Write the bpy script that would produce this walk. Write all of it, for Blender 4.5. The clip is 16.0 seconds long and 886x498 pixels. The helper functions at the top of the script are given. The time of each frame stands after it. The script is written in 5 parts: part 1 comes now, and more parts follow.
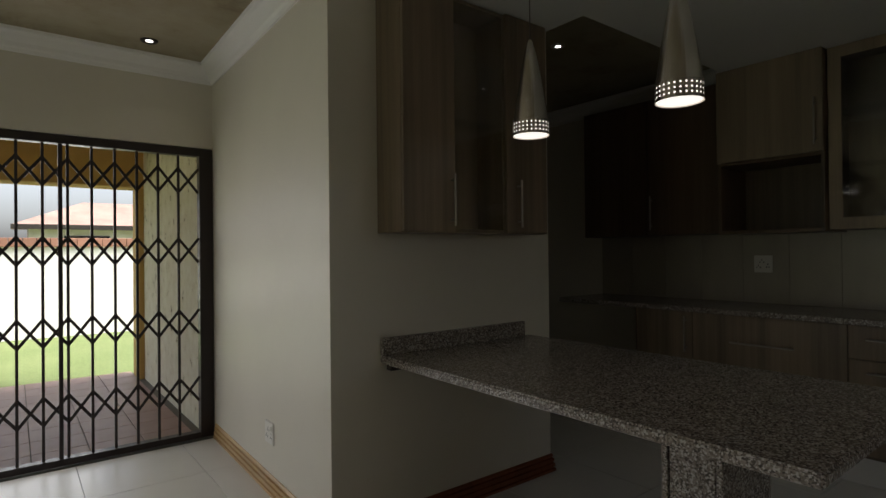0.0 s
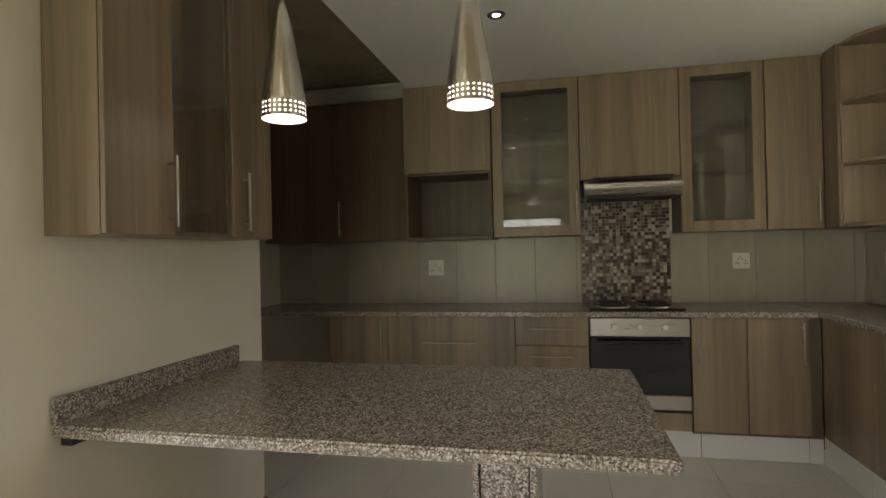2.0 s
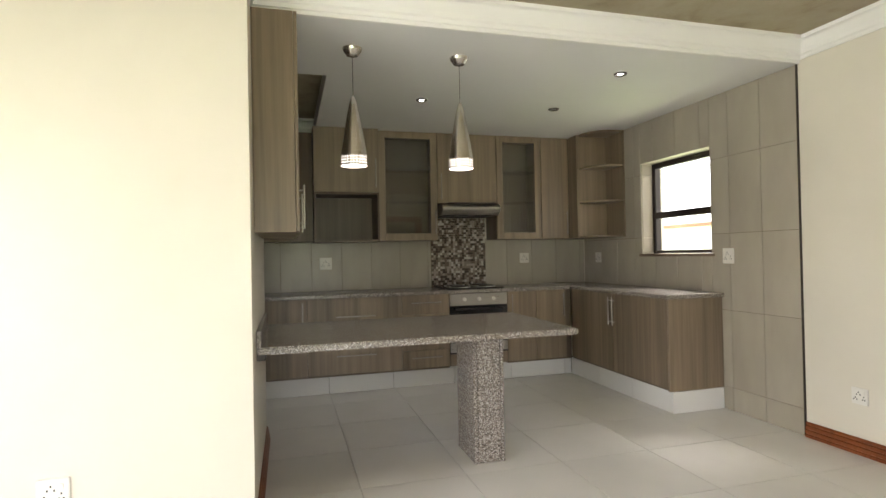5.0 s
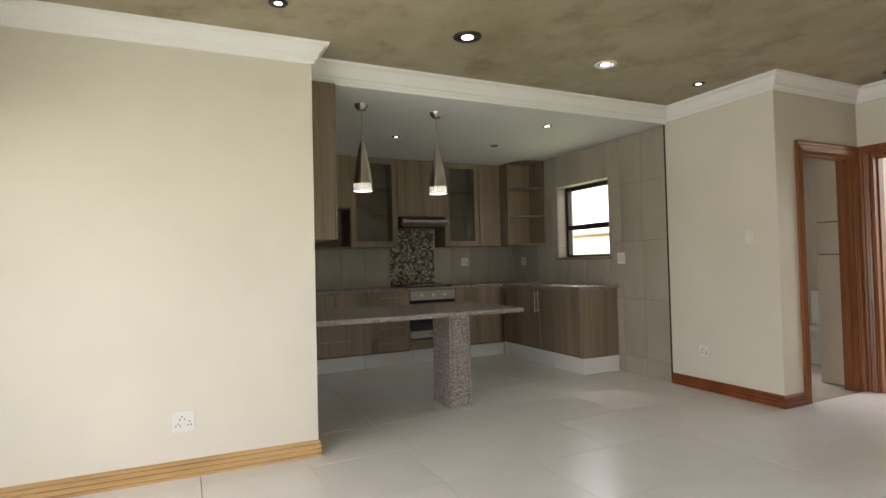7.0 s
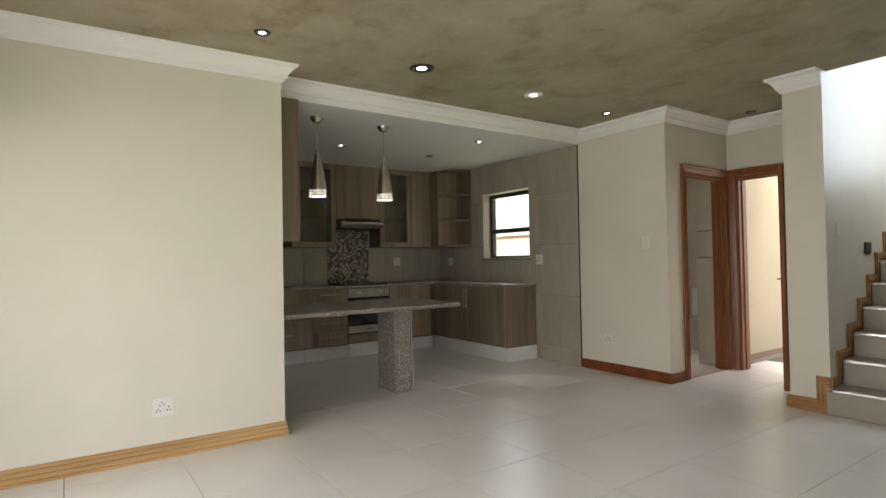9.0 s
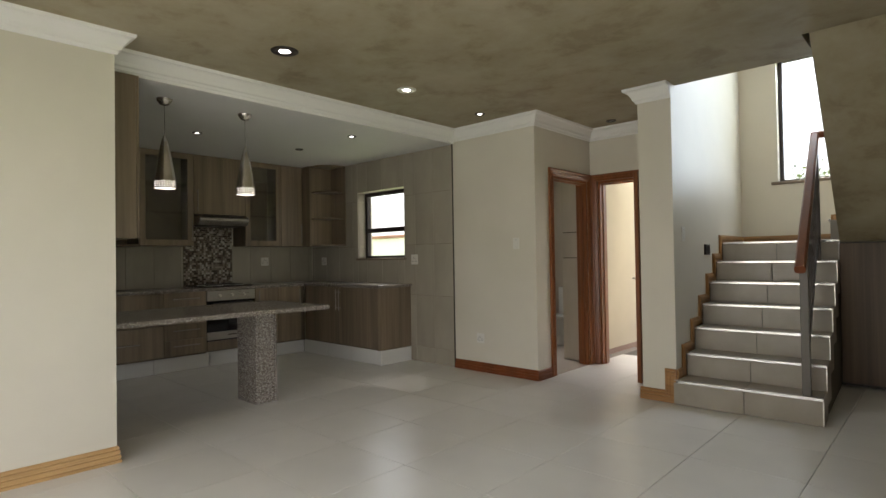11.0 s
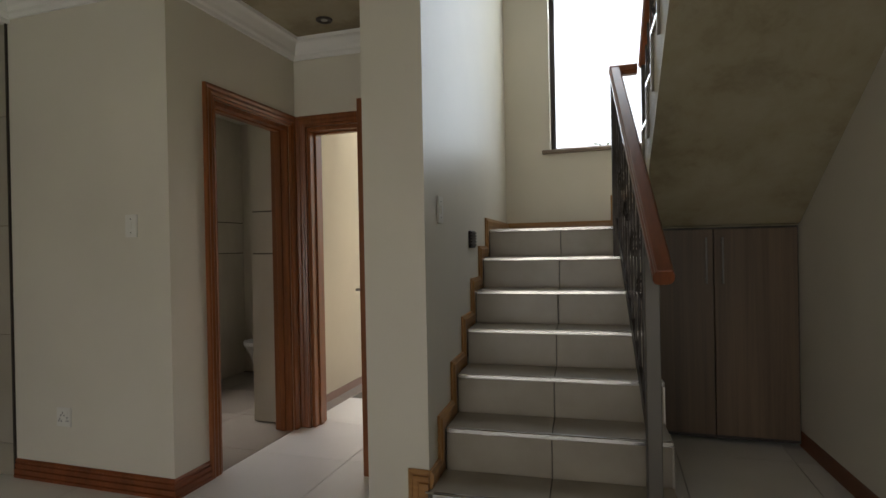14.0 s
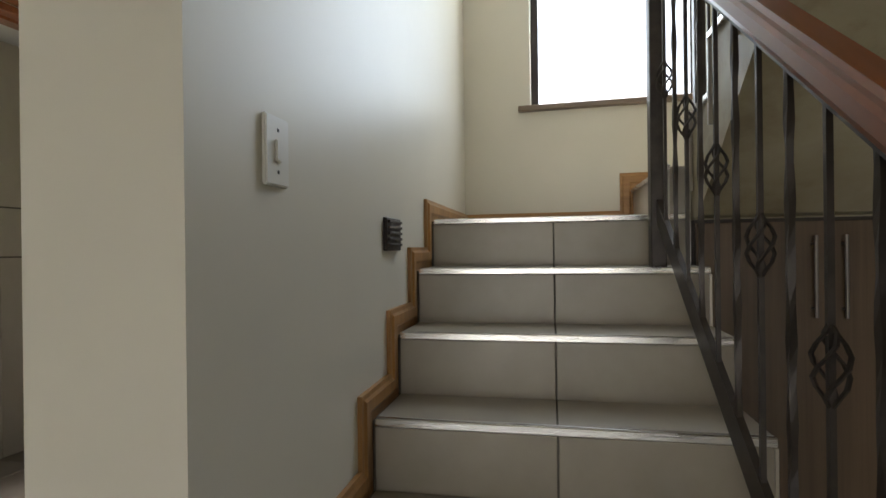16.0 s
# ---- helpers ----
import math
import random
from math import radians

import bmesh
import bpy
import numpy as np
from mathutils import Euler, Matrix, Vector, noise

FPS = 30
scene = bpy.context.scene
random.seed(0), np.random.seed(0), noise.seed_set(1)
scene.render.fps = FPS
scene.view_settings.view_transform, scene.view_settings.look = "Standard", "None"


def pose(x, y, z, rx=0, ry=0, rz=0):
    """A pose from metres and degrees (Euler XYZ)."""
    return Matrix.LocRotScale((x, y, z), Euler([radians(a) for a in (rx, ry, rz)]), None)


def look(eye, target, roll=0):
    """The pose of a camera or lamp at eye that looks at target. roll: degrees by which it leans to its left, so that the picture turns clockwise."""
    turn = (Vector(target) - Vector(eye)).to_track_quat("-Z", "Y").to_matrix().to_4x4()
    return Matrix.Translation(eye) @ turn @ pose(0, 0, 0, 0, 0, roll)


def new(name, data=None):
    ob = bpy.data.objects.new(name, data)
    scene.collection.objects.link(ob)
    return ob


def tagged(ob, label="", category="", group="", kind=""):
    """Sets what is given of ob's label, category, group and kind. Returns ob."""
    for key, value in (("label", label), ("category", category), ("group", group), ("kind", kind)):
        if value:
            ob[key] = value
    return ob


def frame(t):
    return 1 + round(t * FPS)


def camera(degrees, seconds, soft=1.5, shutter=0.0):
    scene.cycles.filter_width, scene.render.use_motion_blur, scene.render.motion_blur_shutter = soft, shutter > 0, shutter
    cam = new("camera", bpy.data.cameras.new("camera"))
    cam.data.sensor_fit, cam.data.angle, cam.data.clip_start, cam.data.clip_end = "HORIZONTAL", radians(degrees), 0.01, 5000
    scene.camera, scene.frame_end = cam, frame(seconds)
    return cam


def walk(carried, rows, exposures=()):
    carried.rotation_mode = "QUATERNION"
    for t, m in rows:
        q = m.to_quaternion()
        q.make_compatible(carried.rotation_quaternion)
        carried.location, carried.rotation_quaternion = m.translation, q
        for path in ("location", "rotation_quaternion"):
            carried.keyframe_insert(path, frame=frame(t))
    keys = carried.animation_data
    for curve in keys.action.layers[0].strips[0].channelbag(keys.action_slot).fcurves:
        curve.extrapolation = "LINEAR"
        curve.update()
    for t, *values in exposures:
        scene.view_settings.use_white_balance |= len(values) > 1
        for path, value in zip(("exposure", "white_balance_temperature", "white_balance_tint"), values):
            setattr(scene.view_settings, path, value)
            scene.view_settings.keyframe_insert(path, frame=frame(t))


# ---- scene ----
cam = camera(78.0, 16.0)
EXPOSURES = [(0.0, 0.95, 6300, 11), (0.5, 1.35, 7100, 10), (1.0, 1.95, 7200, 10), (2.0, 3.18, 6850, 11), (3.5, 3.85, 6700, 11), (6.0, 3.1, 6300, 14), (8.0, 2.55, 6400, 14), (10.5, 2.35, 6400, 12), (12.0, 1.85, 6450, 12), (13.0, 1.52, 6500, 13), (14.0, 1.52, 6450, 13), (14.5, 1.5, 6400, 13), (16.0, 2.3, 6250, 12)]
PATH = [
    (0, (0.277, 0.33, 1.297), (1.512, 1.903, 1.311), -0.6),
    (0.5, (0.392, 0.514, 1.298), (1.87, 1.861, 1.312), -0.8),
    (1, (0.443, 0.744, 1.283), (2.151, 1.784, 1.3), -1.1),
    (1.5, (0.394, 0.868, 1.279), (2.248, 1.619, 1.295), -1.2),
    (2, (0.269, 1.0, 1.315), (2.223, 1.429, 1.327), -1.3),
    (2.5, (0.122, 1.214, 1.32), (2.12, 1.306, 1.328), -1.4),
    (3, (-0.106, 1.411, 1.316), (1.888, 1.259, 1.327), -1.6),
    (3.5, (-0.347, 1.636, 1.309), (1.628, 1.321, 1.325), -1.6),
    (6, (-1.783, 2.839, 1.217), (0.092, 2.145, 1.259), -1.3),
    (6.5, (-2.013, 3.075, 1.199), (-0.179, 2.278, 1.256), -1.6),
    (7, (-2.183, 3.277, 1.214), (-0.379, 2.416, 1.262), -1.4),
    (7.5, (-2.324, 3.516, 1.211), (-0.557, 2.58, 1.26), -1.2),
    (8, (-2.44, 3.701, 1.217), (-0.72, 2.682, 1.263), -1.2),
    (10.5, (-2.541, 3.826, 1.232), (-1.07, 2.471, 1.266), -0.8),
    (11, (-2.432, 3.604, 1.228), (-1.07, 2.139, 1.259), -0.9),
    (11.5, (-2.302, 3.302, 1.219), (-1.073, 1.724, 1.243), -0.9),
    (12, (-2.124, 2.925, 1.191), (-1.076, 1.221, 1.209), -1.1),
    (12.5, (-1.979, 2.501, 1.208), (-1.069, 0.719, 1.202), -1.1),
    (13, (-1.792, 2.087, 1.215), (-1.016, 0.244, 1.202), -1.1),
    (13.5, (-1.663, 1.641, 1.232), (-0.986, -0.241, 1.215), -1.1),
    (14, (-1.522, 1.195, 1.224), (-0.923, -0.713, 1.216), -1.1),
    (14.5, (-1.463, 0.742, 1.209), (-0.909, -1.18, 1.211), -1.1),
    (15, (-1.386, 0.312, 1.201), (-0.865, -1.619, 1.217), -1.0),
    (15.5, (-1.322, -0.052, 1.202), (-0.839, -1.992, 1.233), -0.7),
    (16, (-1.274, -0.355, 1.219), (-0.792, -2.297, 1.218), -0.7),
]
walk(cam, [(t, look(eye, target, roll)) for t, eye, target, roll in PATH], EXPOSURES)

# ---------- world and large lights ----------
world = bpy.data.worlds.new("sky")
scene.world = world
world.use_nodes = True
wn = world.node_tree.nodes
wl = world.node_tree.links
sky = wn.new("ShaderNodeTexSky")
sky.sky_type = "NISHITA"
sky.sun_disc = False
sky.sun_elevation = radians(63)
sky.sun_rotation = radians(122)
sky.dust_density = 4.0
wn["Background"].inputs["Strength"].default_value = 0.15
haze = wn.new("ShaderNodeHueSaturation")
haze.inputs["Saturation"].default_value = 0.35
wl.new(sky.outputs[0], haze.inputs["Color"])
wl.new(haze.outputs[0], wn["Background"].inputs["Color"])

sun_data = bpy.data.lights.new("sun", "SUN")
sun_data.energy, sun_data.angle, sun_data.color = 4.3, radians(40), (1.0, 0.95, 0.87)
new("sun", sun_data).matrix_world = look((5.5, -3.5, 13), (0, 0, 0))


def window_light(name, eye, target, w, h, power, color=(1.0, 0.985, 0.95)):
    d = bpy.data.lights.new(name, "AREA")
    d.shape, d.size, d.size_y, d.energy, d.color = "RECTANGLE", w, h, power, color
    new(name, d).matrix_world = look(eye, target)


window_light("lounge_window_light", (-5.25, 2.2, 1.11), (0, 2.2, 0.9), 2.3, 1.9, 4.2, (1.0, 0.975, 0.94))
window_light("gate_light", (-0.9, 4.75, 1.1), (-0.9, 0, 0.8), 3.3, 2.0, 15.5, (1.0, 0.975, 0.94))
window_light("stair_window_light", (-1.44, -3.62, 3.1), (-1.45, 0, 1.6), 0.85, 2.1, 7.5, (0.82, 0.93, 1.0))
window_light("kitchen_window_light", (2.92, -1.2, 1.68), (2.92, 2, 1.2), 0.85, 0.8, 0.25)
window_light("bathroom_window_light", (2.22, -2.36, 1.63), (0.9, -2.2, 1.0), 0.7, 0.7, 0.8)

# ---------- materials ----------


def material(name, color, rough=0.6, metal=0.0, spec=0.5):
    m = bpy.data.materials.new(name)
    m.use_nodes = True
    b = m.node_tree.nodes["Principled BSDF"]
    b.inputs["Base Color"].default_value = (*color, 1)
    b.inputs["Roughness"].default_value = rough
    b.inputs["Metallic"].default_value = metal
    b.inputs["Specular IOR Level"].default_value = spec
    return m


def coords(m, scale=(1, 1, 1), random_shift=False):
    n, l = m.node_tree.nodes, m.node_tree.links
    tc, mp = n.new("ShaderNodeTexCoord"), n.new("ShaderNodeMapping")
    mp.inputs["Scale"].default_value = scale
    l.new(tc.outputs["Object"], mp.inputs["Vector"])
    if random_shift:
        oi, mul = n.new("ShaderNodeObjectInfo"), n.new("ShaderNodeMath")
        mul.operation = "MULTIPLY"
        mul.inputs[1].default_value = 37.0
        l.new(oi.outputs["Random"], mul.inputs[0])
        l.new(mul.outputs[0], mp.inputs["Location"])
    return mp.outputs["Vector"]


def noise_tex(m, vec, scale, detail=4.0, rough=0.55):
    n = m.node_tree.nodes.new("ShaderNodeTexNoise")
    n.inputs["Scale"].default_value, n.inputs["Detail"].default_value, n.inputs["Roughness"].default_value = scale, detail, rough
    m.node_tree.links.new(vec, n.inputs["Vector"])
    return n.outputs["Fac"]


def ramp(m, fac, stops, constant=False):
    r = m.node_tree.nodes.new("ShaderNodeValToRGB")
    e = r.color_ramp.elements
    if constant:
        r.color_ramp.interpolation = "CONSTANT"
    while len(e) < len(stops):
        e.new(0.5)
    for k, (p, c) in enumerate(stops):
        e[k].position, e[k].color = p, (*c, 1)
    m.node_tree.links.new(fac, r.inputs["Fac"])
    return r.outputs["Color"]


def mix(m, a, b, fac, mode="MIX"):
    x = m.node_tree.nodes.new("ShaderNodeMix")
    x.data_type, x.blend_type = "RGBA", mode
    for sock, v in ((x.inputs[0], fac), (x.inputs[6], a), (x.inputs[7], b)):
        if isinstance(v, (int, float)):
            sock.default_value = v
        elif isinstance(v, tuple):
            sock.default_value = (*v, 1)
        else:
            m.node_tree.links.new(v, sock)
    return x.outputs[2]


def shader_in(m, name, value):
    m.node_tree.links.new(value, m.node_tree.nodes["Principled BSDF"].inputs[name])


def bump(m, fac, strength, distance=0.002):
    b = m.node_tree.nodes.new("ShaderNodeBump")
    b.inputs["Strength"].default_value, b.inputs["Distance"].default_value = strength, distance
    m.node_tree.links.new(fac, b.inputs["Height"])
    shader_in(m, "Normal", b.outputs[0])


def plaster(name, c, rough=0.65, amount=0.08):
    m = material(name, c, rough)
    v = coords(m)
    big, fine = noise_tex(m, v, 1.3, 5), noise_tex(m, v, 55, 3)
    lo = tuple(x * (1 - amount) for x in c)
    hi = tuple(min(1, x * (1 + amount)) for x in c)
    shader_in(m, "Base Color", ramp(m, big, ((0.3, lo), (0.7, hi))))
    bump(m, fine, 0.12, 0.002)
    return m


def wood(name, dark, light, stretch=(34, 34, 1.0), rough=0.45, bands=True):
    m = material(name, light, rough)
    v = coords(m, stretch, True)
    grain = noise_tex(m, v, 1.0, 7, 0.65)
    wide = noise_tex(m, coords(m, tuple(max(0.25, s * 0.16) for s in stretch), True), 1.0, 2)
    mid = tuple((a + b) / 2 for a, b in zip(dark, light))
    c1 = ramp(m, grain, ((0.32, dark), (0.5, mid), (0.68, light)))
    c2 = ramp(m, wide, ((0.35, tuple(x * 0.68 for x in mid)), (0.65, light)))
    shader_in(m, "Base Color", mix(m, c1, c2, 0.5 if bands else 0.25))
    bump(m, grain, 0.08, 0.001)
    return m


M_WALL = plaster("cream_wall_paint", (0.66, 0.62, 0.53), 0.42, 0.04)
M_YELLOW = plaster("yellow_exterior_plaster", (0.55, 0.36, 0.12), 0.8, 0.1)
M_WHITE = plaster("white_ceiling_paint", (0.74, 0.74, 0.72), 0.7, 0.02)
M_CORNICE = plaster("white_cornice_paint", (0.8, 0.79, 0.76), 0.6, 0.02)
M_WHITEWALL = plaster("white_boundary_paint", (0.8, 0.77, 0.74), 0.8, 0.05)

M_CONC = material("stained_concrete_ceiling", (0.3, 0.26, 0.18), 0.6)
v = coords(M_CONC)
def warped(m, vec, scale, amount):
    n = m.node_tree.nodes.new("ShaderNodeTexNoise")
    n.inputs["Scale"].default_value, n.inputs["Detail"].default_value = scale, 3
    m.node_tree.links.new(vec, n.inputs["Vector"])
    return mix(m, vec, n.outputs["Color"], amount)


wv = warped(M_CONC, v, 1.1, 0.35)
c_a = ramp(M_CONC, noise_tex(M_CONC, wv, 1.5, 7, 0.6), ((0.3, (0.2, 0.16, 0.085)), (0.48, (0.33, 0.285, 0.185)), (0.62, (0.38, 0.335, 0.23)), (0.75, (0.47, 0.43, 0.33))))
c_b = ramp(M_CONC, noise_tex(M_CONC, warped(M_CONC, v, 2.0, 0.25), 3.4, 9, 0.68), ((0.36, (0.17, 0.125, 0.065)), (0.47, (0.34, 0.295, 0.19)), (0.64, (0.42, 0.38, 0.28))))
shader_in(M_CONC, "Base Color", mix(M_CONC, c_a, c_b, 0.45))
bump(M_CONC, noise_tex(M_CONC, v, 7, 6), 0.2, 0.006)

M_FLOOR = material("pale_porcelain_floor_tile", (0.6, 0.585, 0.55), 0.3)
oi = M_FLOOR.node_tree.nodes.new("ShaderNodeObjectInfo")
v = coords(M_FLOOR)
c_a = ramp(M_FLOOR, noise_tex(M_FLOOR, v, 3.0, 2), ((0.2, (0.75, 0.735, 0.7)), (0.8, (0.81, 0.795, 0.76))))
c_b = ramp(M_FLOOR, oi.outputs["Random"], ((0, (0.96, 0.96, 0.955)), (1, (1, 1, 1))))
shader_in(M_FLOOR, "Base Color", mix(M_FLOOR, c_a, c_b, 1.0, "MULTIPLY"))
bump(M_FLOOR, noise_tex(M_FLOOR, v, 140, 2), 0.03, 0.0004)
M_GROUT = plaster("grey_grout", (0.14, 0.125, 0.105), 0.9, 0.15)

M_WTILE = material("beige_wall_tile", (0.5, 0.46, 0.38), 0.3)
oi = M_WTILE.node_tree.nodes.new("ShaderNodeObjectInfo")
c_a = ramp(M_WTILE, noise_tex(M_WTILE, coords(M_WTILE, (2, 2, 0.7), True), 2.0, 5), ((0.3, (0.345, 0.31, 0.25)), (0.7, (0.42, 0.38, 0.31))))
c_b = ramp(M_WTILE, oi.outputs["Random"], ((0, (0.92, 0.92, 0.91)), (1, (1, 1, 1))))
shader_in(M_WTILE, "Base Color", mix(M_WTILE, c_a, c_b, 1.0, "MULTIPLY"))
M_BTILE = material("pale_bathroom_wall_tile", (0.55, 0.5, 0.42), 0.25)
c_a = ramp(M_BTILE, noise_tex(M_BTILE, coords(M_BTILE, (2, 2, 0.7), True), 2.0, 5), ((0.3, (0.5, 0.455, 0.385)), (0.7, (0.6, 0.55, 0.47))))
shader_in(M_BTILE, "Base Color", c_a)
M_BFLOOR = plaster("grey_brown_bathroom_floor_tile", (0.27, 0.235, 0.2), 0.35, 0.1)
M_SILL = plaster("dull_brown_sill_tile", (0.21, 0.155, 0.11), 0.4, 0.12)
M_STAIRTILE = material("beige_stair_tile", (0.5, 0.46, 0.39), 0.35)
v = coords(M_STAIRTILE, (1, 1, 1), True)
shader_in(M_STAIRTILE, "Base Color", ramp(M_STAIRTILE, noise_tex(M_STAIRTILE, v, 4, 6), ((0.3, (0.27, 0.238, 0.19)), (0.7, (0.345, 0.307, 0.25)))))

M_GRANITE = material("speckled_brown_granite", (0.3, 0.26, 0.22), 0.2)
v = coords(M_GRANITE)
vo = M_GRANITE.node_tree.nodes.new("ShaderNodeTexVoronoi")
vo.inputs["Scale"].default_value = 195
M_GRANITE.node_tree.links.new(v, vo.inputs["Vector"])
sep = M_GRANITE.node_tree.nodes.new("ShaderNodeSeparateColor")
M_GRANITE.node_tree.links.new(vo.outputs["Color"], sep.inputs[0])
c_a = ramp(M_GRANITE, sep.outputs[0], ((0.0, (0.04, 0.034, 0.03)), (0.22, (0.16, 0.134, 0.112)), (0.5, (0.29, 0.252, 0.22)), (0.77, (0.52, 0.49, 0.46))), True)
c_b = ramp(M_GRANITE, noise_tex(M_GRANITE, v, 260, 3), ((0.35, (0.12, 0.1, 0.085)), (0.65, (0.42, 0.37, 0.32))))
shader_in(M_GRANITE, "Base Color", mix(M_GRANITE, c_a, c_b, 0.25))

M_LAM = wood("grey_brown_wood_laminate", (0.105, 0.077, 0.05), (0.32, 0.243, 0.165), (19, 19, 0.55), 0.4)
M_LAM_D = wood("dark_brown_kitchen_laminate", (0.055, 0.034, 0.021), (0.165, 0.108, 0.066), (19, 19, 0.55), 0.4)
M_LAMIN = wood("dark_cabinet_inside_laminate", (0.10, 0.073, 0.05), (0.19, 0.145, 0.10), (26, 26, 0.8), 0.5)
M_REDWOOD = wood("red_brown_stained_wood", (0.15, 0.048, 0.014), (0.29, 0.098, 0.03), (40, 40, 2), 0.3, False)
M_REDWOOD_H = wood("red_brown_stained_rail_wood", (0.12, 0.034, 0.012), (0.26, 0.075, 0.024), (40, 3, 8), 0.32)
M_PINE = wood("varnished_pine", (0.2, 0.085, 0.024), (0.42, 0.22, 0.075), (3, 3, 60), 0.35)
M_PINE_V = wood("varnished_pine_upright", (0.2, 0.085, 0.024), (0.42, 0.22, 0.075), (60, 60, 2.5), 0.35)
M_PINE_L = wood("pale_varnished_pine", (0.36, 0.2, 0.075), (0.58, 0.38, 0.17), (3, 3, 70), 0.35)
M_CUPBOARD = wood("dark_brown_wood_laminate", (0.03, 0.018, 0.01), (0.17, 0.108, 0.06), (17, 17, 0.45), 0.5)
M_LINE = material("dark_gap_shade_and_strip", (0.03, 0.022, 0.016), 0.6)


def brushed(name, c, rough, stretch=(8, 8, 220)):
    m = material(name, c, rough, 1.0)
    f = noise_tex(m, coords(m, stretch), 1.0, 3)
    shader_in(m, "Roughness", ramp(m, f, ((0.3, (rough * 0.8,) * 3), (0.7, (min(1, rough * 1.3),) * 3))))
    return m


M_STEEL = brushed("brushed_stainless_steel", (0.6, 0.58, 0.55), 0.3, (220, 8, 220))
M_HANDLE = material("brushed_handle_steel", (0.36, 0.33, 0.29), 0.4, 1.0)
M_PANEL = brushed("brushed_oven_steel", (0.42, 0.4, 0.37), 0.32, (220, 8, 220))
M_SATIN = material("dull_satin_steel", (0.24, 0.22, 0.2), 0.5, 0.8)
M_NICKEL = material("brushed_nickel", (0.56, 0.53, 0.48), 0.3, 1.0)
M_CHROME = brushed("aluminium_edge_trim", (0.56, 0.545, 0.52), 0.25, (2, 70, 70))
M_BLACK = material("black_painted_metal", (0.017, 0.0095, 0.0075), 0.45)
shader_in(M_BLACK, "Roughness", ramp(M_BLACK, noise_tex(M_BLACK, coords(M_BLACK), 30, 4), ((0.3, (0.3,) * 3), (0.7, (0.5,) * 3))))
M_POST = material("grey_painted_post_metal", (0.1, 0.09, 0.076), 0.45, 0.2)
M_IRON = material("dark_bronze_wrought_iron", (0.04, 0.032, 0.026), 0.45, 0.3)
shader_in(M_IRON, "Base Color", ramp(M_IRON, noise_tex(M_IRON, coords(M_IRON), 18, 5), ((0.3, (0.028, 0.022, 0.018)), (0.7, (0.055, 0.043, 0.035)))))
M_PLASTIC = material("white_switch_plastic", (0.72, 0.7, 0.65), 0.35)
M_HOLE = material("dark_socket_hole", (0.02, 0.02, 0.02), 0.6)
M_OVENGLASS = material("dark_oven_glass", (0.008, 0.009, 0.012), 0.06)
M_BLACKGLASS = material("black_hob_enamel", (0.02, 0.018, 0.017), 0.2)

M_GLASS = bpy.data.materials.new("clear_glass")
M_GLASS.use_nodes = True
gn, gl = M_GLASS.node_tree.nodes, M_GLASS.node_tree.links
gt, gg, gm, gf = gn.new("ShaderNodeBsdfTransparent"), gn.new("ShaderNodeBsdfGlossy"), gn.new("ShaderNodeMixShader"), gn.new("ShaderNodeLayerWeight")
gp, gq = gn.new("ShaderNodeMath"), gn.new("ShaderNodeMath")
gp.operation, gq.operation = "POWER", "MULTIPLY_ADD"
gp.inputs[1].default_value = 4.0
gq.inputs[1].default_value, gq.inputs[2].default_value = 0.6, 0.05
gl.new(gf.outputs["Facing"], gp.inputs[0]), gl.new(gp.outputs[0], gq.inputs[0]), gl.new(gq.outputs[0], gm.inputs[0])
gt.inputs["Color"].default_value = (0.97, 0.98, 0.97, 1)
gg.inputs["Roughness"].default_value = 0.02
gl.new(gt.outputs[0], gm.inputs[1]), gl.new(gg.outputs[0], gm.inputs[2])
gl.new(gm.outputs[0], gn["Material Output"].inputs["Surface"])

M_MOSAIC = material("mixed_brown_glass_mosaic", (0.3, 0.25, 0.2), 0.2)
ge = M_MOSAIC.node_tree.nodes.new("ShaderNodeNewGeometry")
shader_in(M_MOSAIC, "Base Color", ramp(M_MOSAIC, ge.outputs["Random Per Island"], (
    (0.0, (0.06, 0.045, 0.036)), (0.25, (0.13, 0.1, 0.08)), (0.5, (0.23, 0.19, 0.155)), (0.68, (0.35, 0.3, 0.26)), (0.86, (0.52, 0.48, 0.43))), True))


def lamp_material(name, c, strength):
    m = material(name, c, 0.5)
    b = m.node_tree.nodes["Principled BSDF"]
    b.inputs["Emission Color"].default_value = (*c, 1)
    b.inputs["Emission Strength"].default_value = strength
    return m


M_BULB = lamp_material("lit_lamp_diffuser", (1.0, 0.94, 0.84), 0.55)
M_SPOT = lamp_material("lit_downlight_lens", (1.0, 0.95, 0.86), 2.6)
M_DIM = material("unlit_downlight_lens", (0.5, 0.48, 0.45), 0.2)

M_PATIO = material("terracotta_patio_tile", (0.3, 0.18, 0.15), 0.45)
v = coords(M_PATIO, (1, 1, 1), True)
shader_in(M_PATIO, "Base Color", ramp(M_PATIO, noise_tex(M_PATIO, v, 3, 6), ((0.3, (0.26, 0.15, 0.125)), (0.7, (0.36, 0.225, 0.19)))))
M_SPECK = material("rough_speckled_plaster", (0.62, 0.58, 0.46), 0.9)
v = coords(M_SPECK)
c_a = ramp(M_SPECK, noise_tex(M_SPECK, v, 9, 8, 0.7), ((0.33, (0.1, 0.07, 0.04)), (0.4, (0.6, 0.55, 0.42)), (0.7, (0.7, 0.67, 0.56))))
shader_in(M_SPECK, "Base Color", c_a)
bump(M_SPECK, noise_tex(M_SPECK, v, 16, 6), 0.6, 0.01)
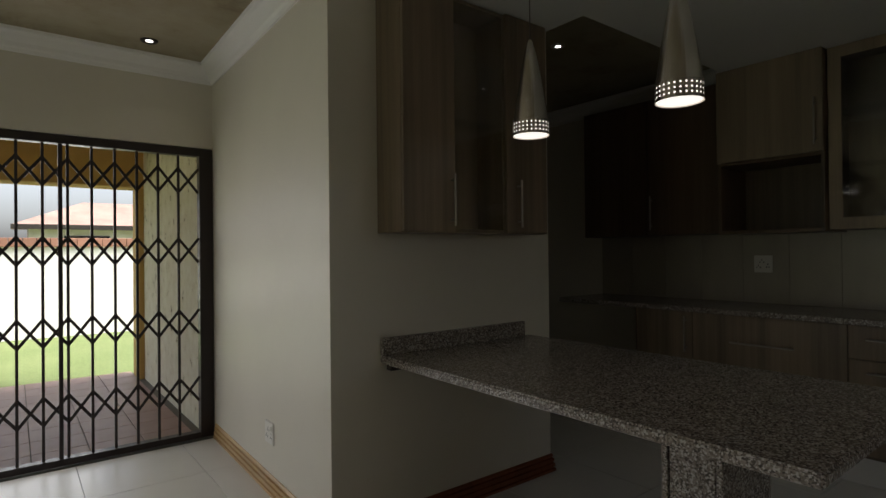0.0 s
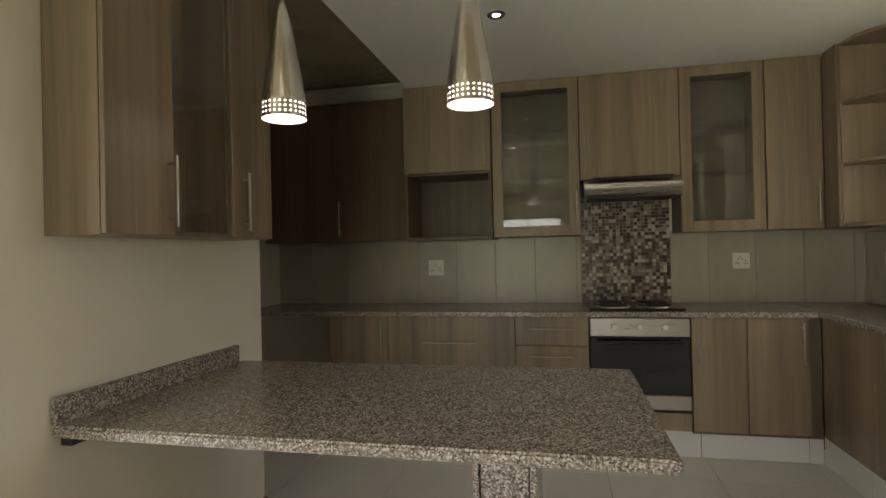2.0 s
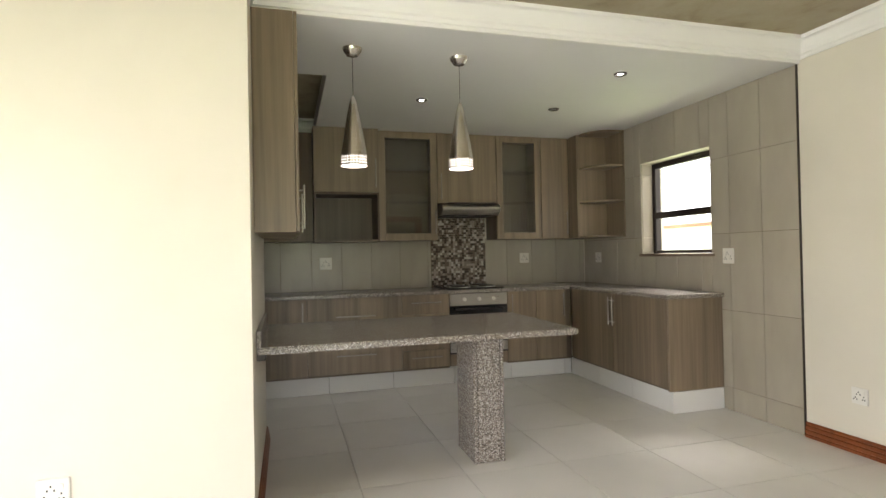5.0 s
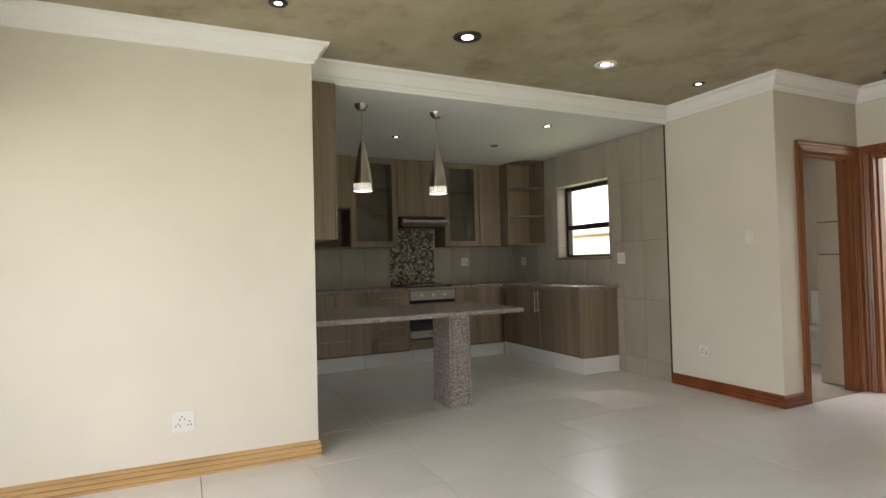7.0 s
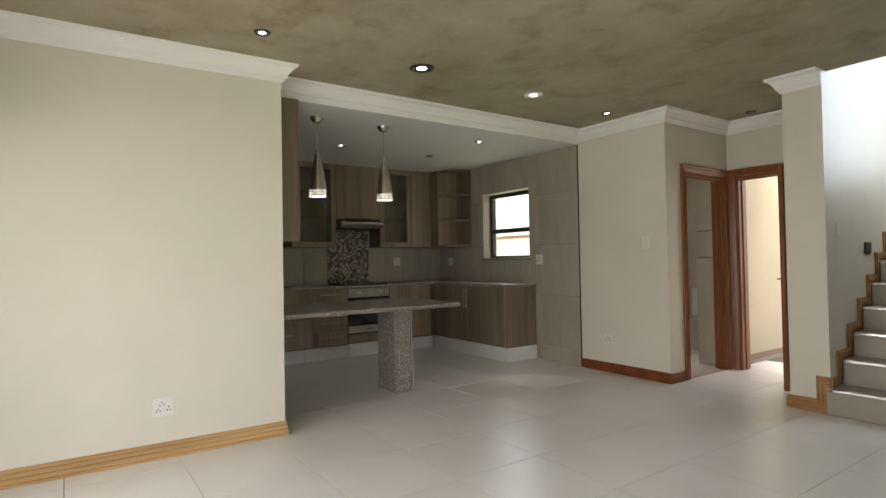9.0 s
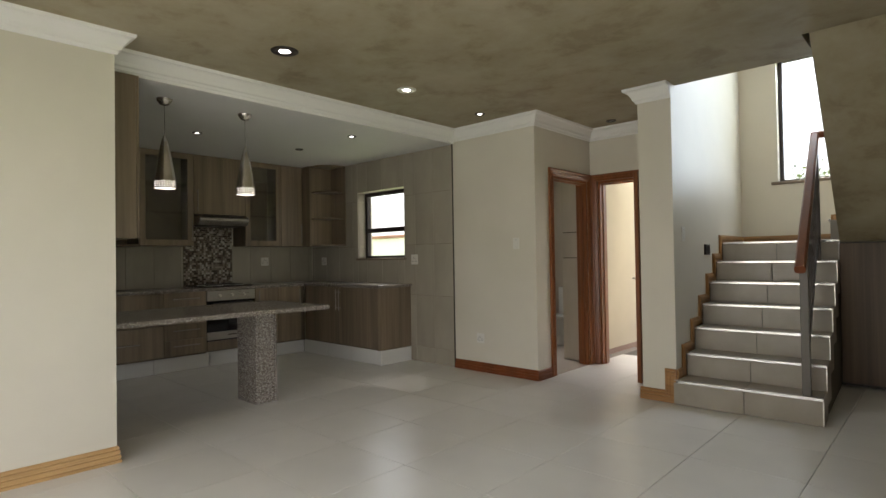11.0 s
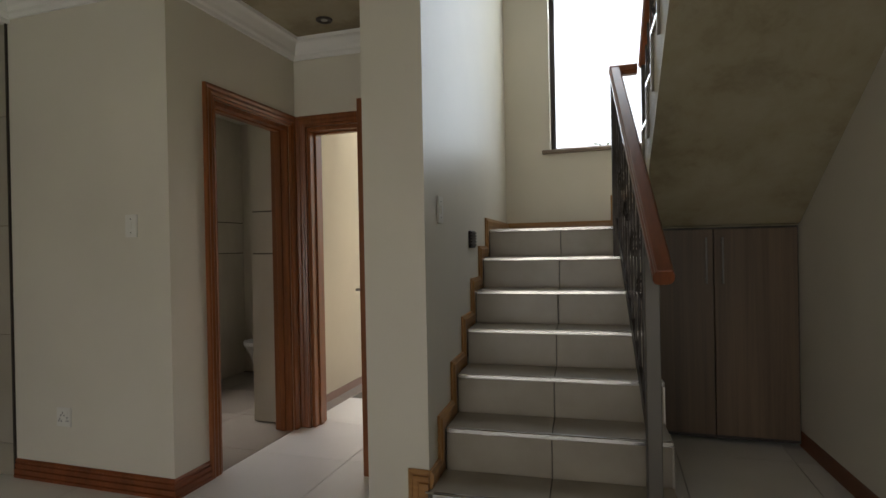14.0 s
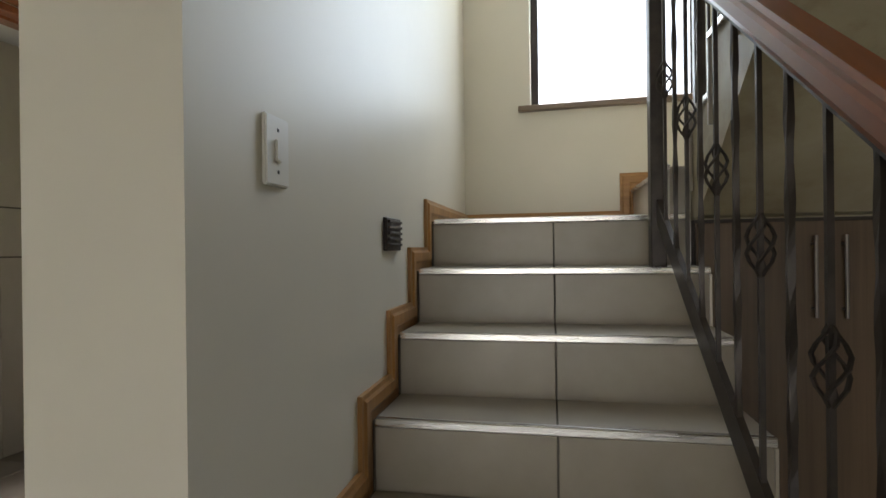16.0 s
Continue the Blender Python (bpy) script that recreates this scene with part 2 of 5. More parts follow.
M_LAWN = material("mown_lawn", (0.1, 0.16, 0.03), 0.9)
v = coords(M_LAWN)
shader_in(M_LAWN, "Base Color", mix(M_LAWN, ramp(M_LAWN, noise_tex(M_LAWN, v, 0.8, 5), ((0.3, (0.1, 0.125, 0.04)), (0.7, (0.18, 0.195, 0.08)))),
                                    ramp(M_LAWN, noise_tex(M_LAWN, v, 40, 4), ((0.3, (0.05, 0.1, 0.02)), (0.7, (0.2, 0.26, 0.08)))), 0.5))
M_BRICK = plaster("red_brick", (0.32, 0.16, 0.11), 0.9, 0.25)
M_ROOF = plaster("terracotta_roof_tile", (0.3, 0.195, 0.16), 0.85, 0.2)
M_LEAF = material("green_foliage", (0.08, 0.12, 0.035), 0.7)
ge = M_LEAF.node_tree.nodes.new("ShaderNodeNewGeometry")
shader_in(M_LEAF, "Base Color", ramp(M_LEAF, ge.outputs["Random Per Island"], ((0, (0.05, 0.08, 0.02)), (0.6, (0.1, 0.14, 0.04)), (1, (0.17, 0.19, 0.07)))))
M_BARK = wood("tree_bark", (0.08, 0.06, 0.045), (0.18, 0.14, 0.1), (18, 18, 4), 0.9)
M_CERAMIC = material("white_sanitary_ceramic", (0.75, 0.75, 0.73), 0.12)

# ---------- building helpers ----------
WORLD_AT = {}


def thing(name, at, label, category, group="", kind=""):
    ob = new(name)
    ob.empty_display_size = 0.05
    ob.location = at
    WORLD_AT[ob.name] = Vector(at)
    return tagged(ob, label, category, group, kind)


SKEW = [0.0, 0.0]          # the stair block stands slightly out of square: metres of x for each metre of y


def mesh_object(name, bm, mat, origin=(0, 0, 0)):
    if SKEW[0]:
        for vert in bm.verts:
            y = vert.co.y
            vert.co.y += SKEW[1] * (vert.co.x + 0.757)
            vert.co.x -= SKEW[0] * (y + 0.98)
    bmesh.ops.recalc_face_normals(bm, faces=bm.faces)
    bmesh.ops.translate(bm, verts=bm.verts, vec=-Vector(origin))
    me = bpy.data.meshes.new(name)
    bm.to_mesh(me)
    bm.free()
    me.materials.append(mat)
    ob = new(name, me)
    return ob


def part(name, bm, mat, parent, label=""):
    """A mesh under a thing or a part; bm is in world coordinates."""
    at = WORLD_AT[parent.name]
    ob = mesh_object(name, bm, mat, at)
    ob.parent = parent
    WORLD_AT[ob.name] = at
    return tagged(ob, label)


def single(name, bm, mat, label, category, at=(0, 0, 0), group="", kind=""):
    ob = mesh_object(name, bm, mat, at)
    ob.location = at
    WORLD_AT[ob.name] = Vector(at)
    return tagged(ob, label, category, group, kind)


def structure(name, bm, mat, label="", category="wall"):
    return single(name, bm, mat, label, category, kind="structure")


def add_box(bm, x0, x1, y0, y1, z0, z1):
    m = Matrix.Translation(((x0 + x1) / 2, (y0 + y1) / 2, (z0 + z1) / 2)) @ Matrix.Diagonal((abs(x1 - x0), abs(y1 - y0), abs(z1 - z0), 1))
    return bmesh.ops.create_cube(bm, size=1, matrix=m)["verts"]


def boxes(*bounds, bevel=0.0, segments=1):
    bm = bmesh.new()
    for b in bounds:
        add_box(bm, *b)
    if bevel:
        bmesh.ops.bevel(bm, geom=list(bm.edges), offset=bevel, segments=segments, affect="EDGES", profile=0.5)
    return bm


def cyl(bm, a, b, r0, r1=None, seg=12, caps=True):
    a, b = Vector(a), Vector(b)
    d = b - a
    m = Matrix.Translation((a + b) / 2) @ d.to_track_quat("Z", "Y").to_matrix().to_4x4()
    return bmesh.ops.create_cone(bm, cap_ends=caps, segments=seg, radius1=r0, radius2=r0 if r1 is None else r1, depth=d.length, matrix=m)


def rod(a, b, r, seg=10):
    bm = bmesh.new()
    cyl(bm, a, b, r, seg=seg)
    return bm


def lathe(at, profile, seg=32):
    """Profile of (radius, z) turned round a vertical axis."""
    bm = bmesh.new()
    rings = []
    for r, z in profile:
        rings.append([bm.verts.new((at[0] + r * math.cos(2 * math.pi * k / seg), at[1] + r * math.sin(2 * math.pi * k / seg), at[2] + z)) for k in range(seg)])
    for a, b in zip(rings, rings[1:]):
        for k in range(seg):
            bm.faces.new((a[k], a[(k + 1) % seg], b[(k + 1) % seg], b[k]))
    return bm


def sweep(path, profile, normal, bm=None):
    """Moulding: the profile's (a, b) lie across the path in its plane and along the plane's normal, mitred at the corners."""
    bm = bm or bmesh.new()
    n, pts = Vector(normal), [Vector(p) for p in path]
    rings = []
    for k, p in enumerate(pts):
        sides = []
        if k > 0:
            sides.append(n.cross((p - pts[k - 1]).normalized()))
        if k < len(pts) - 1:
            sides.append(n.cross((pts[k + 1] - p).normalized()))
        m = sides[0] if len(sides) == 1 else (sides[0] + sides[1]) / (1 + sides[0].dot(sides[1]))
        rings.append([bm.verts.new(p + m * a + n * b) for a, b in profile])
    c = len(profile)
    for r, s in zip(rings, rings[1:]):
        for k in range(c):
            bm.faces.new((r[k], r[(k + 1) % c], s[(k + 1) % c], s[k]))
    bm.faces.new(rings[0])
    bm.faces.new(list(reversed(rings[-1])))
    return bm


def wall_mesh(axis, c0, c1, u0, u1, z0, z1, openings=()):
    """A wall between the planes c0 and c1 of an axis, from u0 to u1, with openings (u0, u1, z0, z1) cut through."""
    us = sorted({u0, u1, *(v for o in openings for v in o[:2])})
    zs = sorted({z0, z1, *(v for o in openings for v in o[2:])})
    us = [u for u in us if u0 <= u <= u1]
    zs = [z for z in zs if z0 <= z <= z1]

    def solid(i, j):
        if not (0 <= i < len(us) - 1 and 0 <= j < len(zs) - 1):
            return False
        u, z = (us[i] + us[i + 1]) / 2, (zs[j] + zs[j + 1]) / 2
        return not any(o[0] < u < o[1] and o[2] < z < o[3] for o in openings)

    bm = bmesh.new()
    cache = {}

    def vert(c, i, j):
        if (c, i, j) not in cache:
            cc = (c0, c1)[c]
            cache[c, i, j] = bm.verts.new((cc, us[i], zs[j]) if axis == "x" else (us[i], cc, zs[j]))
        return cache[c, i, j]

    for i in range(len(us) - 1):
        for j in range(len(zs) - 1):
            if not solid(i, j):
                continue
            for c in (0, 1):
                bm.faces.new([vert(c, i, j), vert(c, i + 1, j), vert(c, i + 1, j + 1), vert(c, i, j + 1)])
            for di, dj, a, b in ((-1, 0, (0, 0), (0, 1)), (1, 0, (1, 0), (1, 1)), (0, -1, (0, 0), (1, 0)), (0, 1, (0, 1), (1, 1))):
                if not solid(i + di, j + dj):
                    bm.faces.new([vert(0, i + a[0], j + a[1]), vert(1, i + a[0], j + a[1]), vert(1, i + b[0], j + b[1]), vert(0, i + b[0], j + b[1])])
    return bm

# ---------- plan ----------
CEIL = 2.645          # lounge ceiling
KCEIL = 2.50          # kitchen ceiling
XA = 1.357            # lounge face of the partition
YB = 2.504            # kitchen face of the stub wall
XK = 4.455            # kitchen back wall
YW = -0.98           # window wall
XR = -2.63            # wall beside the stairs
XG = 1.412            # its end at the gate
YG = 4.46             # wall of the security gate
XW = -5.1             # far lounge wall
H, G = 0.19, 0.258   # stair riser and going
Y0 = -0.96           # first riser
XS0, XS1 = -0.757, -1.745
XC = -0.475            # passage face of the stair wall
YN = -0.99            # its end

# ---------- floors and ground ----------
structure("floor", boxes((XW, XK + 0.1, 0.55, YG + 0.12, -0.12, -0.012), (-3.8, XK + 0.1, -1.0, 0.55, -0.12, -0.012), (XR - 0.15, 2.3, -3.7, -1.0, -0.12, -0.012)), M_GROUT, "grey cement bed under pale porcelain floor tiles", "floor")
ground = structure("ground", boxes((-300, 300, -300, 300, -0.5, -0.16)), M_LAWN, "short green lawn reaching the horizon", "ground")

# ---------- walls ----------
bm = wall_mesh("x", XA, XA + 0.15, YB, YG, 0, 3.0)
for vert in bm.verts:
    if vert.co.y > YB + 0.1:
        vert.co.x += XG - XA
structure("wall_partition", bm, M_WALL, "smooth cream painted partition wall")
structure("wall_stub", wall_mesh("y", YB, YB + 0.13, XA + 0.15, 2.78, 0, 3.0), M_WALL, "smooth cream painted stub wall beside the breakfast counter")
structure("wall_kitchen_back", wall_mesh("x", XK, XK + 0.22, -1.2, 4.46, 0, 3.0), M_WALL, "cream kitchen back wall")
structure("wall_kitchen_left", wall_mesh("y", 4.1, 4.3, XA + 0.15, XK, 0, 3.0), M_WALL, "cream kitchen end wall")
structure("wall_window", wall_mesh("y", YW, YW - 0.24, 0.575, XK, 0, 3.0, [(2.465, 3.37, 1.227, 2.105)]), M_WALL, "cream wall with the kitchen window")
structure("wall_passage", wall_mesh("x", 0.575, 0.70, -2.115, YW - 0.24, 0, 3.0, [(-2.035, -1.30, -0.01, 2.06)]), M_WALL, "cream passage wall with a doorway")
structure("wall_passage_end", wall_mesh("y", -2.115, -2.27, XC, 0.70, 0, 3.0, [(-0.36, 0.485, -0.01, 2.06)]), M_WALL, "cream passage end wall with a doorway")
SKEW[0] = 0.05
structure("wall_stair_side", wall_mesh("x", XC, XS0, -3.6, YN, 0, 5.4), M_WALL, "cream wall beside the stairs, its end like a column")
SKEW[0] = 0.0
structure("wall_stair_back", wall_mesh("y", -3.5, -3.74, -2.8, -0.5, 0, 5.4, [(-1.92, -1.015, 2.02, 4.15)]), M_WALL, "cream stair wall with a tall narrow window")
SKEW[0] = 0.05
structure("wall_stair_right", wall_mesh("x", XR, XR - 0.2, -3.5, 0.75, 0, 5.4, [(-0.53, 0.40, -0.01, 2.06)]), M_WALL, "cream wall beside the stairs with a doorway")
SKEW[0] = 0.0
structure("wall_stair_upper", wall_mesh("y", -0.45, -0.3, XR - 0.1, XS0, CEIL + 0.28, 5.4), M_WALL, "cream wall above the stairwell")
structure("wall_lounge_return", wall_mesh("y", 0.75, 0.55, XW, XR - 0.2, 0, 3.0), M_WALL, "cream lounge return wall")
structure("wall_lounge_far", wall_mesh("x", XW, XW - 0.2, 0.55, YG + 0.2, 0, 3.0, [(1.0, 3.4, 0.12, 2.1)]), M_WALL, "cream lounge wall with a wide window")
structure("wall_gate", wall_mesh("y", YG, YG + 0.2, XW, XG + 0.15, 0, 3.0, [(-2.605, XG - 0.002, -0.01, 2.06)]), M_WALL, "cream lounge wall with a gated sliding doorway")
structure("wall_room_behind", wall_mesh("x", -3.75, -3.9, -1.2, 0.75, 0, 3.0), M_WALL, "cream wall of the room behind the stair wall doorway")
structure("wall_room_behind_end", wall_mesh("y", -0.7, -0.85, -3.75, XR - 0.2, 0, 3.0), M_WALL, "cream end wall of the room behind")

# ---------- ceilings ----------
bm = boxes((XW, 1.66, 0.55, YG + 0.1, CEIL, CEIL + 0.28), (XR - 1.3, XR, -0.9, 0.55, CEIL, CEIL + 0.28), (XR, 1.66, -0.60, 0.55, CEIL, CEIL + 0.28),
           (XS1 + 0.0, 1.66, -1.10, -0.60, CEIL, CEIL + 0.28), (-0.5, 0.7, -2.3, -1.10, CEIL, CEIL + 0.28))
structure("ceiling", bm, M_CONC, "raw concrete ceiling with brown and grey stains", "ceiling")
bm = boxes((1.66, 2.57, -1.1, YB, KCEIL, 2.9), (2.57, XK, -1.1, 2.07, KCEIL, 2.9))
structure("ceiling_kitchen", bm, M_WHITE, "smooth white dropped kitchen ceiling", "ceiling")
structure("ceiling_scullery", boxes((2.57, XK, 2.07, 4.2, CEIL, 2.9), (1.5, 2.57, YB + 0.13, 4.2, CEIL, 2.9)), M_CONC, "raw concrete ceiling above the tall cupboards", "ceiling")
structure("ceiling_stairs", boxes((XR - 0.1, -0.5, -3.7, -0.3, 5.4, 5.5)), M_WHITE, "white ceiling above the stairwell", "ceiling")
structure("ceiling_bathroom", boxes((0.70, 2.3, -3.7, -1.2, 2.5, 2.6)), M_WHITE, "white bathroom ceiling", "ceiling")

# ---------- mouldings ----------
CORN = [(a * 1.1, b * 1.45) for a, b in [(0, 0), (0, -0.085), (0.012, -0.085), (0.018, -0.072), (0.03, -0.066), (0.036, -0.05), (0.058, -0.024), (0.066, -0.018), (0.085, -0.014), (0.09, 0)]]
bm = sweep([(XW, YG, CEIL), (XG, YG, CEIL), (XA, YB, CEIL), (1.64, YB, CEIL), (1.64, YW, CEIL), (0.575, YW, CEIL), (0.575, -2.115, CEIL), (XC, -2.115, CEIL), (XC, YN, CEIL), (XS0 + 0.001, YN, CEIL)],
           [(-a, b) for a, b in CORN], (0, 0, 1))
structure("cornice", bm, M_CORNICE, "white moulded plaster cornice under the concrete ceiling", "cornice")
bm = sweep([(2.9, 4.1, CEIL), (XK, 4.1, CEIL), (XK, 2.07, CEIL)], [(-a, b) for a, b in CORN], (0, 0, 1))
structure("cornice_scullery", bm, M_CORNICE, "white moulded plaster cornice above tall cupboards", "cornice")
structure("beam", boxes((1.641, 1.66, YW, YB, KCEIL, CEIL)), M_CORNICE, "white plastered edge of the dropped ceiling", "trim")

SKIRT = [(0, 0), (0, 0.10), (0.005, 0.10), (0.011, 0.092), (0.011, 0.084), (0.006, 0.081), (0.006, 0.077), (0.015, 0.073), (0.015, 0.056), (0.009, 0.053), (0.009, 0.049), (0.019, 0.045), (0.019, 0.026), (0.013, 0.023), (0.013, 0.019), (0.022, 0.015), (0.022, 0)]
REV = [(-a, b) for a, b in SKIRT]


def skirting(name, path, mat=None, label="varnished pine moulded skirting board on the floor"):
    structure(name, sweep(path, REV, (0, 0, 1)), mat or M_PINE, label, "skirting")


skirting("baseboard_partition", [(XG - 0.002, YG - 0.05, 0), (XA, YB, 0), (XA + 0.02, YB, 0)], M_PINE_L, "pale varnished pine skirting board with grooves")
skirting("baseboard_stub", [(XA + 0.05, YB, 0), (2.78, YB, 0), (2.78, YB + 0.13, 0)], M_REDWOOD_H, "red-brown wooden skirting board under the counter")
skirting("baseboard_wall", [(1.655, YW, 0), (0.575, YW, 0), (0.575, -1.222, 0)], M_REDWOOD_H, "red-brown varnished skirting board on the floor")
bm = sweep([(XC + 0.02, YN, 0.1), (XS0 + 0.095, YN, 0.1), (XS0 + 0.095, YN, H + 0.09), (XS0, YN, H + 0.09)],
           [(0, 0), (0, 0.006), (-0.01, 0.012), (-0.018, 0.012), (-0.02, 0.007), (-0.024, 0.007), (-0.027, 0.016), (-0.046, 0.016), (-0.048, 0.01), (-0.052, 0.01), (-0.055, 0.02), (-0.098, 0.022), (-0.098, 0)], (0, 1, 0))
structure("baseboard_column", bm, M_PINE, "stepped pine skirting board round the column by the stairs", "skirting")
skirting("baseboard_column_side", [(XC, -2.1, 0), (XC, YN + 0.0, 0)], M_PINE)
SKEW[0] = 0.05
skirting("baseboard_stair_right", [(XR, -2.53, 0), (XR, -0.61, 0)][::-1], M_REDWOOD_H, "dark wooden skirting board beside the stairs")
SKEW[0] = 0.0
skirting("baseboard_gate", [(XW, YG, 0), (-2.62, YG, 0)])

# ---------- stairs ----------
SKEW[0] = 0.05
SKEW[1] = 0.05
stairs = thing("staircase", (-1.2, -2.0, 0), "beige tiled staircase with metal step edges and landing", "staircase")
prof = []
for k in range(7):
    prof += [(Y0 - k * G, k * H), (Y0 - k * G, (k + 1) * H)]
prof += [(-3.5, 7 * H), (-3.5, 0.0)]
bm = bmesh.new()
for x in (XS0 - 0.001, XS1):
    bm.faces.new([bm.verts.new((x, y, z)) for y, z in prof])
bm.verts.ensure_lookup_table()
n = len(prof)
for k in range(n):
    bm.faces.new((bm.verts[k], bm.verts[(k + 1) % n], bm.verts[n + (k + 1) % n], bm.verts[n + k]))
part("flight", bm, M_GROUT, stairs, "plastered concrete flight")
XM = -1.255
for k in range(7):
    y, z = Y0 - k * G, k * H
    for a, b in ((XS0 + (0.012 if k == 0 else -0.022), XM + 0.0028), (XM - 0.0028, XS1 - 0.008)):
        part("riser_tile", boxes((b, a, y, y + 0.009, z + 0.003, z + H - 0.014), bevel=0.0012), M_STAIRTILE, stairs)
        if k < 6:
            part("tread_tile", boxes((b, a, y - G + 0.012, y - 0.002, z + H, z + H + 0.008), bevel=0.0012), M_STAIRTILE, stairs)
    part("nosing", boxes((XS1 - 0.01, XS0 - 0.022, y - 0.012, y + 0.013, z + H - 0.013, z + H + 0.0095), bevel=0.003), M_CHROME, stairs, "bright metal step edge")
    part("side_tile", boxes((XS1 - 0.009, XS1, y - G, y + 0.008, z - 0.1 if k else 0.002, z + H - 0.004), bevel=0.0012), M_STAIRTILE, stairs)
    part("edge_trim", boxes((XS1 - 0.012, XS1 - 0.002, y - 0.002, y + 0.012, z + 0.002, z + H - 0.014), bevel=0.002), M_NICKEL, stairs, "metal corner trim")
for a, b in ((XS0 - 0.02, XM + 0.002), (XM - 0.002, -1.62)):
    part("landing_tile", boxes((b, a, -3.49, Y0 - 6 * G - 0.014, 7 * H, 7 * H + 0.008), bevel=0.0012), M_STAIRTILE, stairs)

SKEW[1] = 0.0
upper = thing("upper_staircase", (-2.1, -2.5, 1.3), "upper concrete stair flight rising over the cupboard", "staircase")
prof = [(-3.5, 1.15), (-3.5, 8 * H)]
for k in range(7):
    prof += [(-2.54 + k * G, (8 + k) * H), (-2.54 + k * G, (9 + k) * H)]
prof += [(-0.60, 15 * H), (-0.60, 2.67), (-2.468, 1.328), (-2.51, 1.318), (-2.51, 1.15)]
bm = bmesh.new()
for x in (XS1 - 0.02, XR + 0.001):
    bm.faces.new([bm.verts.new((x, y, z)) for y, z in prof])
bm.verts.ensure_lookup_table()
n = len(prof)
for k in range(n):
    bm.faces.new((bm.verts[k], bm.verts[(k + 1) % n], bm.verts[n + (k + 1) % n], bm.verts[n + k]))
part("soffit", bm, M_CONC, upper, "stained raw concrete soffit")
part("landing_block", boxes((XS1 - 0.02, -1.69, -3.49, -2.57, 7 * H, 8 * H), bevel=0.002), M_STAIRTILE, upper)
part("landing_nosing", boxes((-1.693, -1.675, -3.49, -2.57, 8 * H - 0.012, 8 * H + 0.008), bevel=0.002), M_CHROME, upper, "bright metal step edge")
for k in range(7):
    y, z = -2.54 + k * G, (8 + k) * H
    part("side_riser", boxes((XS1 - 0.019, XS1 - 0.005, y - 0.01, y + 0.006, z - 0.1, z + H), bevel=0.002), M_STAIRTILE, upper)
    part("side_tread", boxes((XS1 - 0.019, XS1 - 0.005, y - 0.01, y + G, z + H - 0.012, z + H + 0.01), bevel=0.002), M_CHROME, upper)

# stepped skirting up the stair wall
pts = [(Y0 + 0.085, 0.0)]
for k in range(7):
    pts += [(YN if k == 0 else Y0 + 0.085 - k * G, (k + 1) * H + 0.085), (Y0 + 0.085 - (k + 1) * G, (k + 1) * H + 0.085)]
pts[-1] = (-3.5, 7 * H + 0.085)
SK2 = [(0, 0), (0, 0.012), (-0.012, 0.014), (-0.02, 0.02), (-0.05, 0.02), (-0.058, 0.014), (-0.085, 0.012), (-0.085, 0)]
pts = pts[1:]
bm = sweep([(XS0, y, z) for y, z in pts], [(a, b) for a, b in SK2], (-1, 0, 0))
structure("baseboard_stair_steps", bm, M_PINE_V, "stepped pine skirting board following the stairs", "skirting")
SKEW[0] = 0.0
bm = sweep([(-0.63, -3.5, 7 * H + 0.085), (-1.495, -3.5, 7 * H + 0.085), (-1.495, -3.5, 8 * H + 0.1), (-1.75, -3.5, 8 * H + 0.1)], [(a, b) for a, b in SK2], (0, 1, 0))
structure("baseboard_landing", bm, M_PINE, "stepped pine skirting board on the landing", "skirting")

# ---------- stair railing ----------
SKEW[0] = 0.085
rail = thing("stair_railing", (-1.64, -1.03, H), "wrought iron stair railing with red-brown wooden handrail", "railing")
XB = -1.657
SL = H / G


def rail_z(y):
    return 1.092 - (y + 0.74) * SL


YT = -2.37
part("newel_post", boxes((XB - 0.027, XB + 0.027, -1.06, -1.006, H + 0.009, rail_z(-1.035) - 0.03), bevel=0.003), M_POST, rail, "square grey-brown metal post")
part("top_post", boxes((XB - 0.025, XB + 0.025, YT - 0.025, YT + 0.025, 7 * H - 0.25, rail_z(YT) - 0.02), bevel=0.003), M_IRON, rail, "square grey-brown metal post")
HP = [(a * 0.84, b * 0.84) for a, b in [(-0.026, -0.038), (0.026, -0.038), (0.034, -0.03), (0.034, -0.02), (0.041, -0.012), (0.041, 0.014), (0.032, 0.03), (0.016, 0.036), (-0.016, 0.036), (-0.032, 0.03), (-0.041, 0.014), (-0.041, -0.012), (-0.034, -0.02), (-0.034, -0.03)]]
bm = sweep([(XB, -0.757, rail_z(-0.757)), (XB, YT, rail_z(YT))], [(b, a) for a, b in HP], (1, 0, 0))
bmesh.ops.bevel(bm, geom=[e for e in bm.edges if e.calc_length() < 0.1], offset=0.003, segments=1, affect="EDGES")
part("handrail", bm, M_REDWOOD_H, rail, "rounded red-brown wooden handrail")
bm = sweep([(XB + 0.03, YT, rail_z(YT)), (XB - 0.13, YT, rail_z(YT))], [(b, a) for a, b in HP], (0, 1, 0))
part("handrail_return", bm, M_REDWOOD_H, rail, "short wooden handrail return")
part("bottom_bar", sweep([(XB, -1.03, 0.37), (XB, YT, 0.37 + (-1.03 - YT) * SL)],
     [(-0.032, -0.008), (0.032, -0.008), (0.032, 0.008), (-0.032, 0.008)], (1, 0, 0)), M_IRON, rail)
part("top_bar", sweep([(XB, -1.03, rail_z(-1.03) - 0.04), (XB, YT, rail_z(YT) - 0.04)], [(-0.006, -0.018), (0.006, -0.018), (0.006, 0.018), (-0.006, 0.018)], (1, 0, 0)), M_IRON, rail)


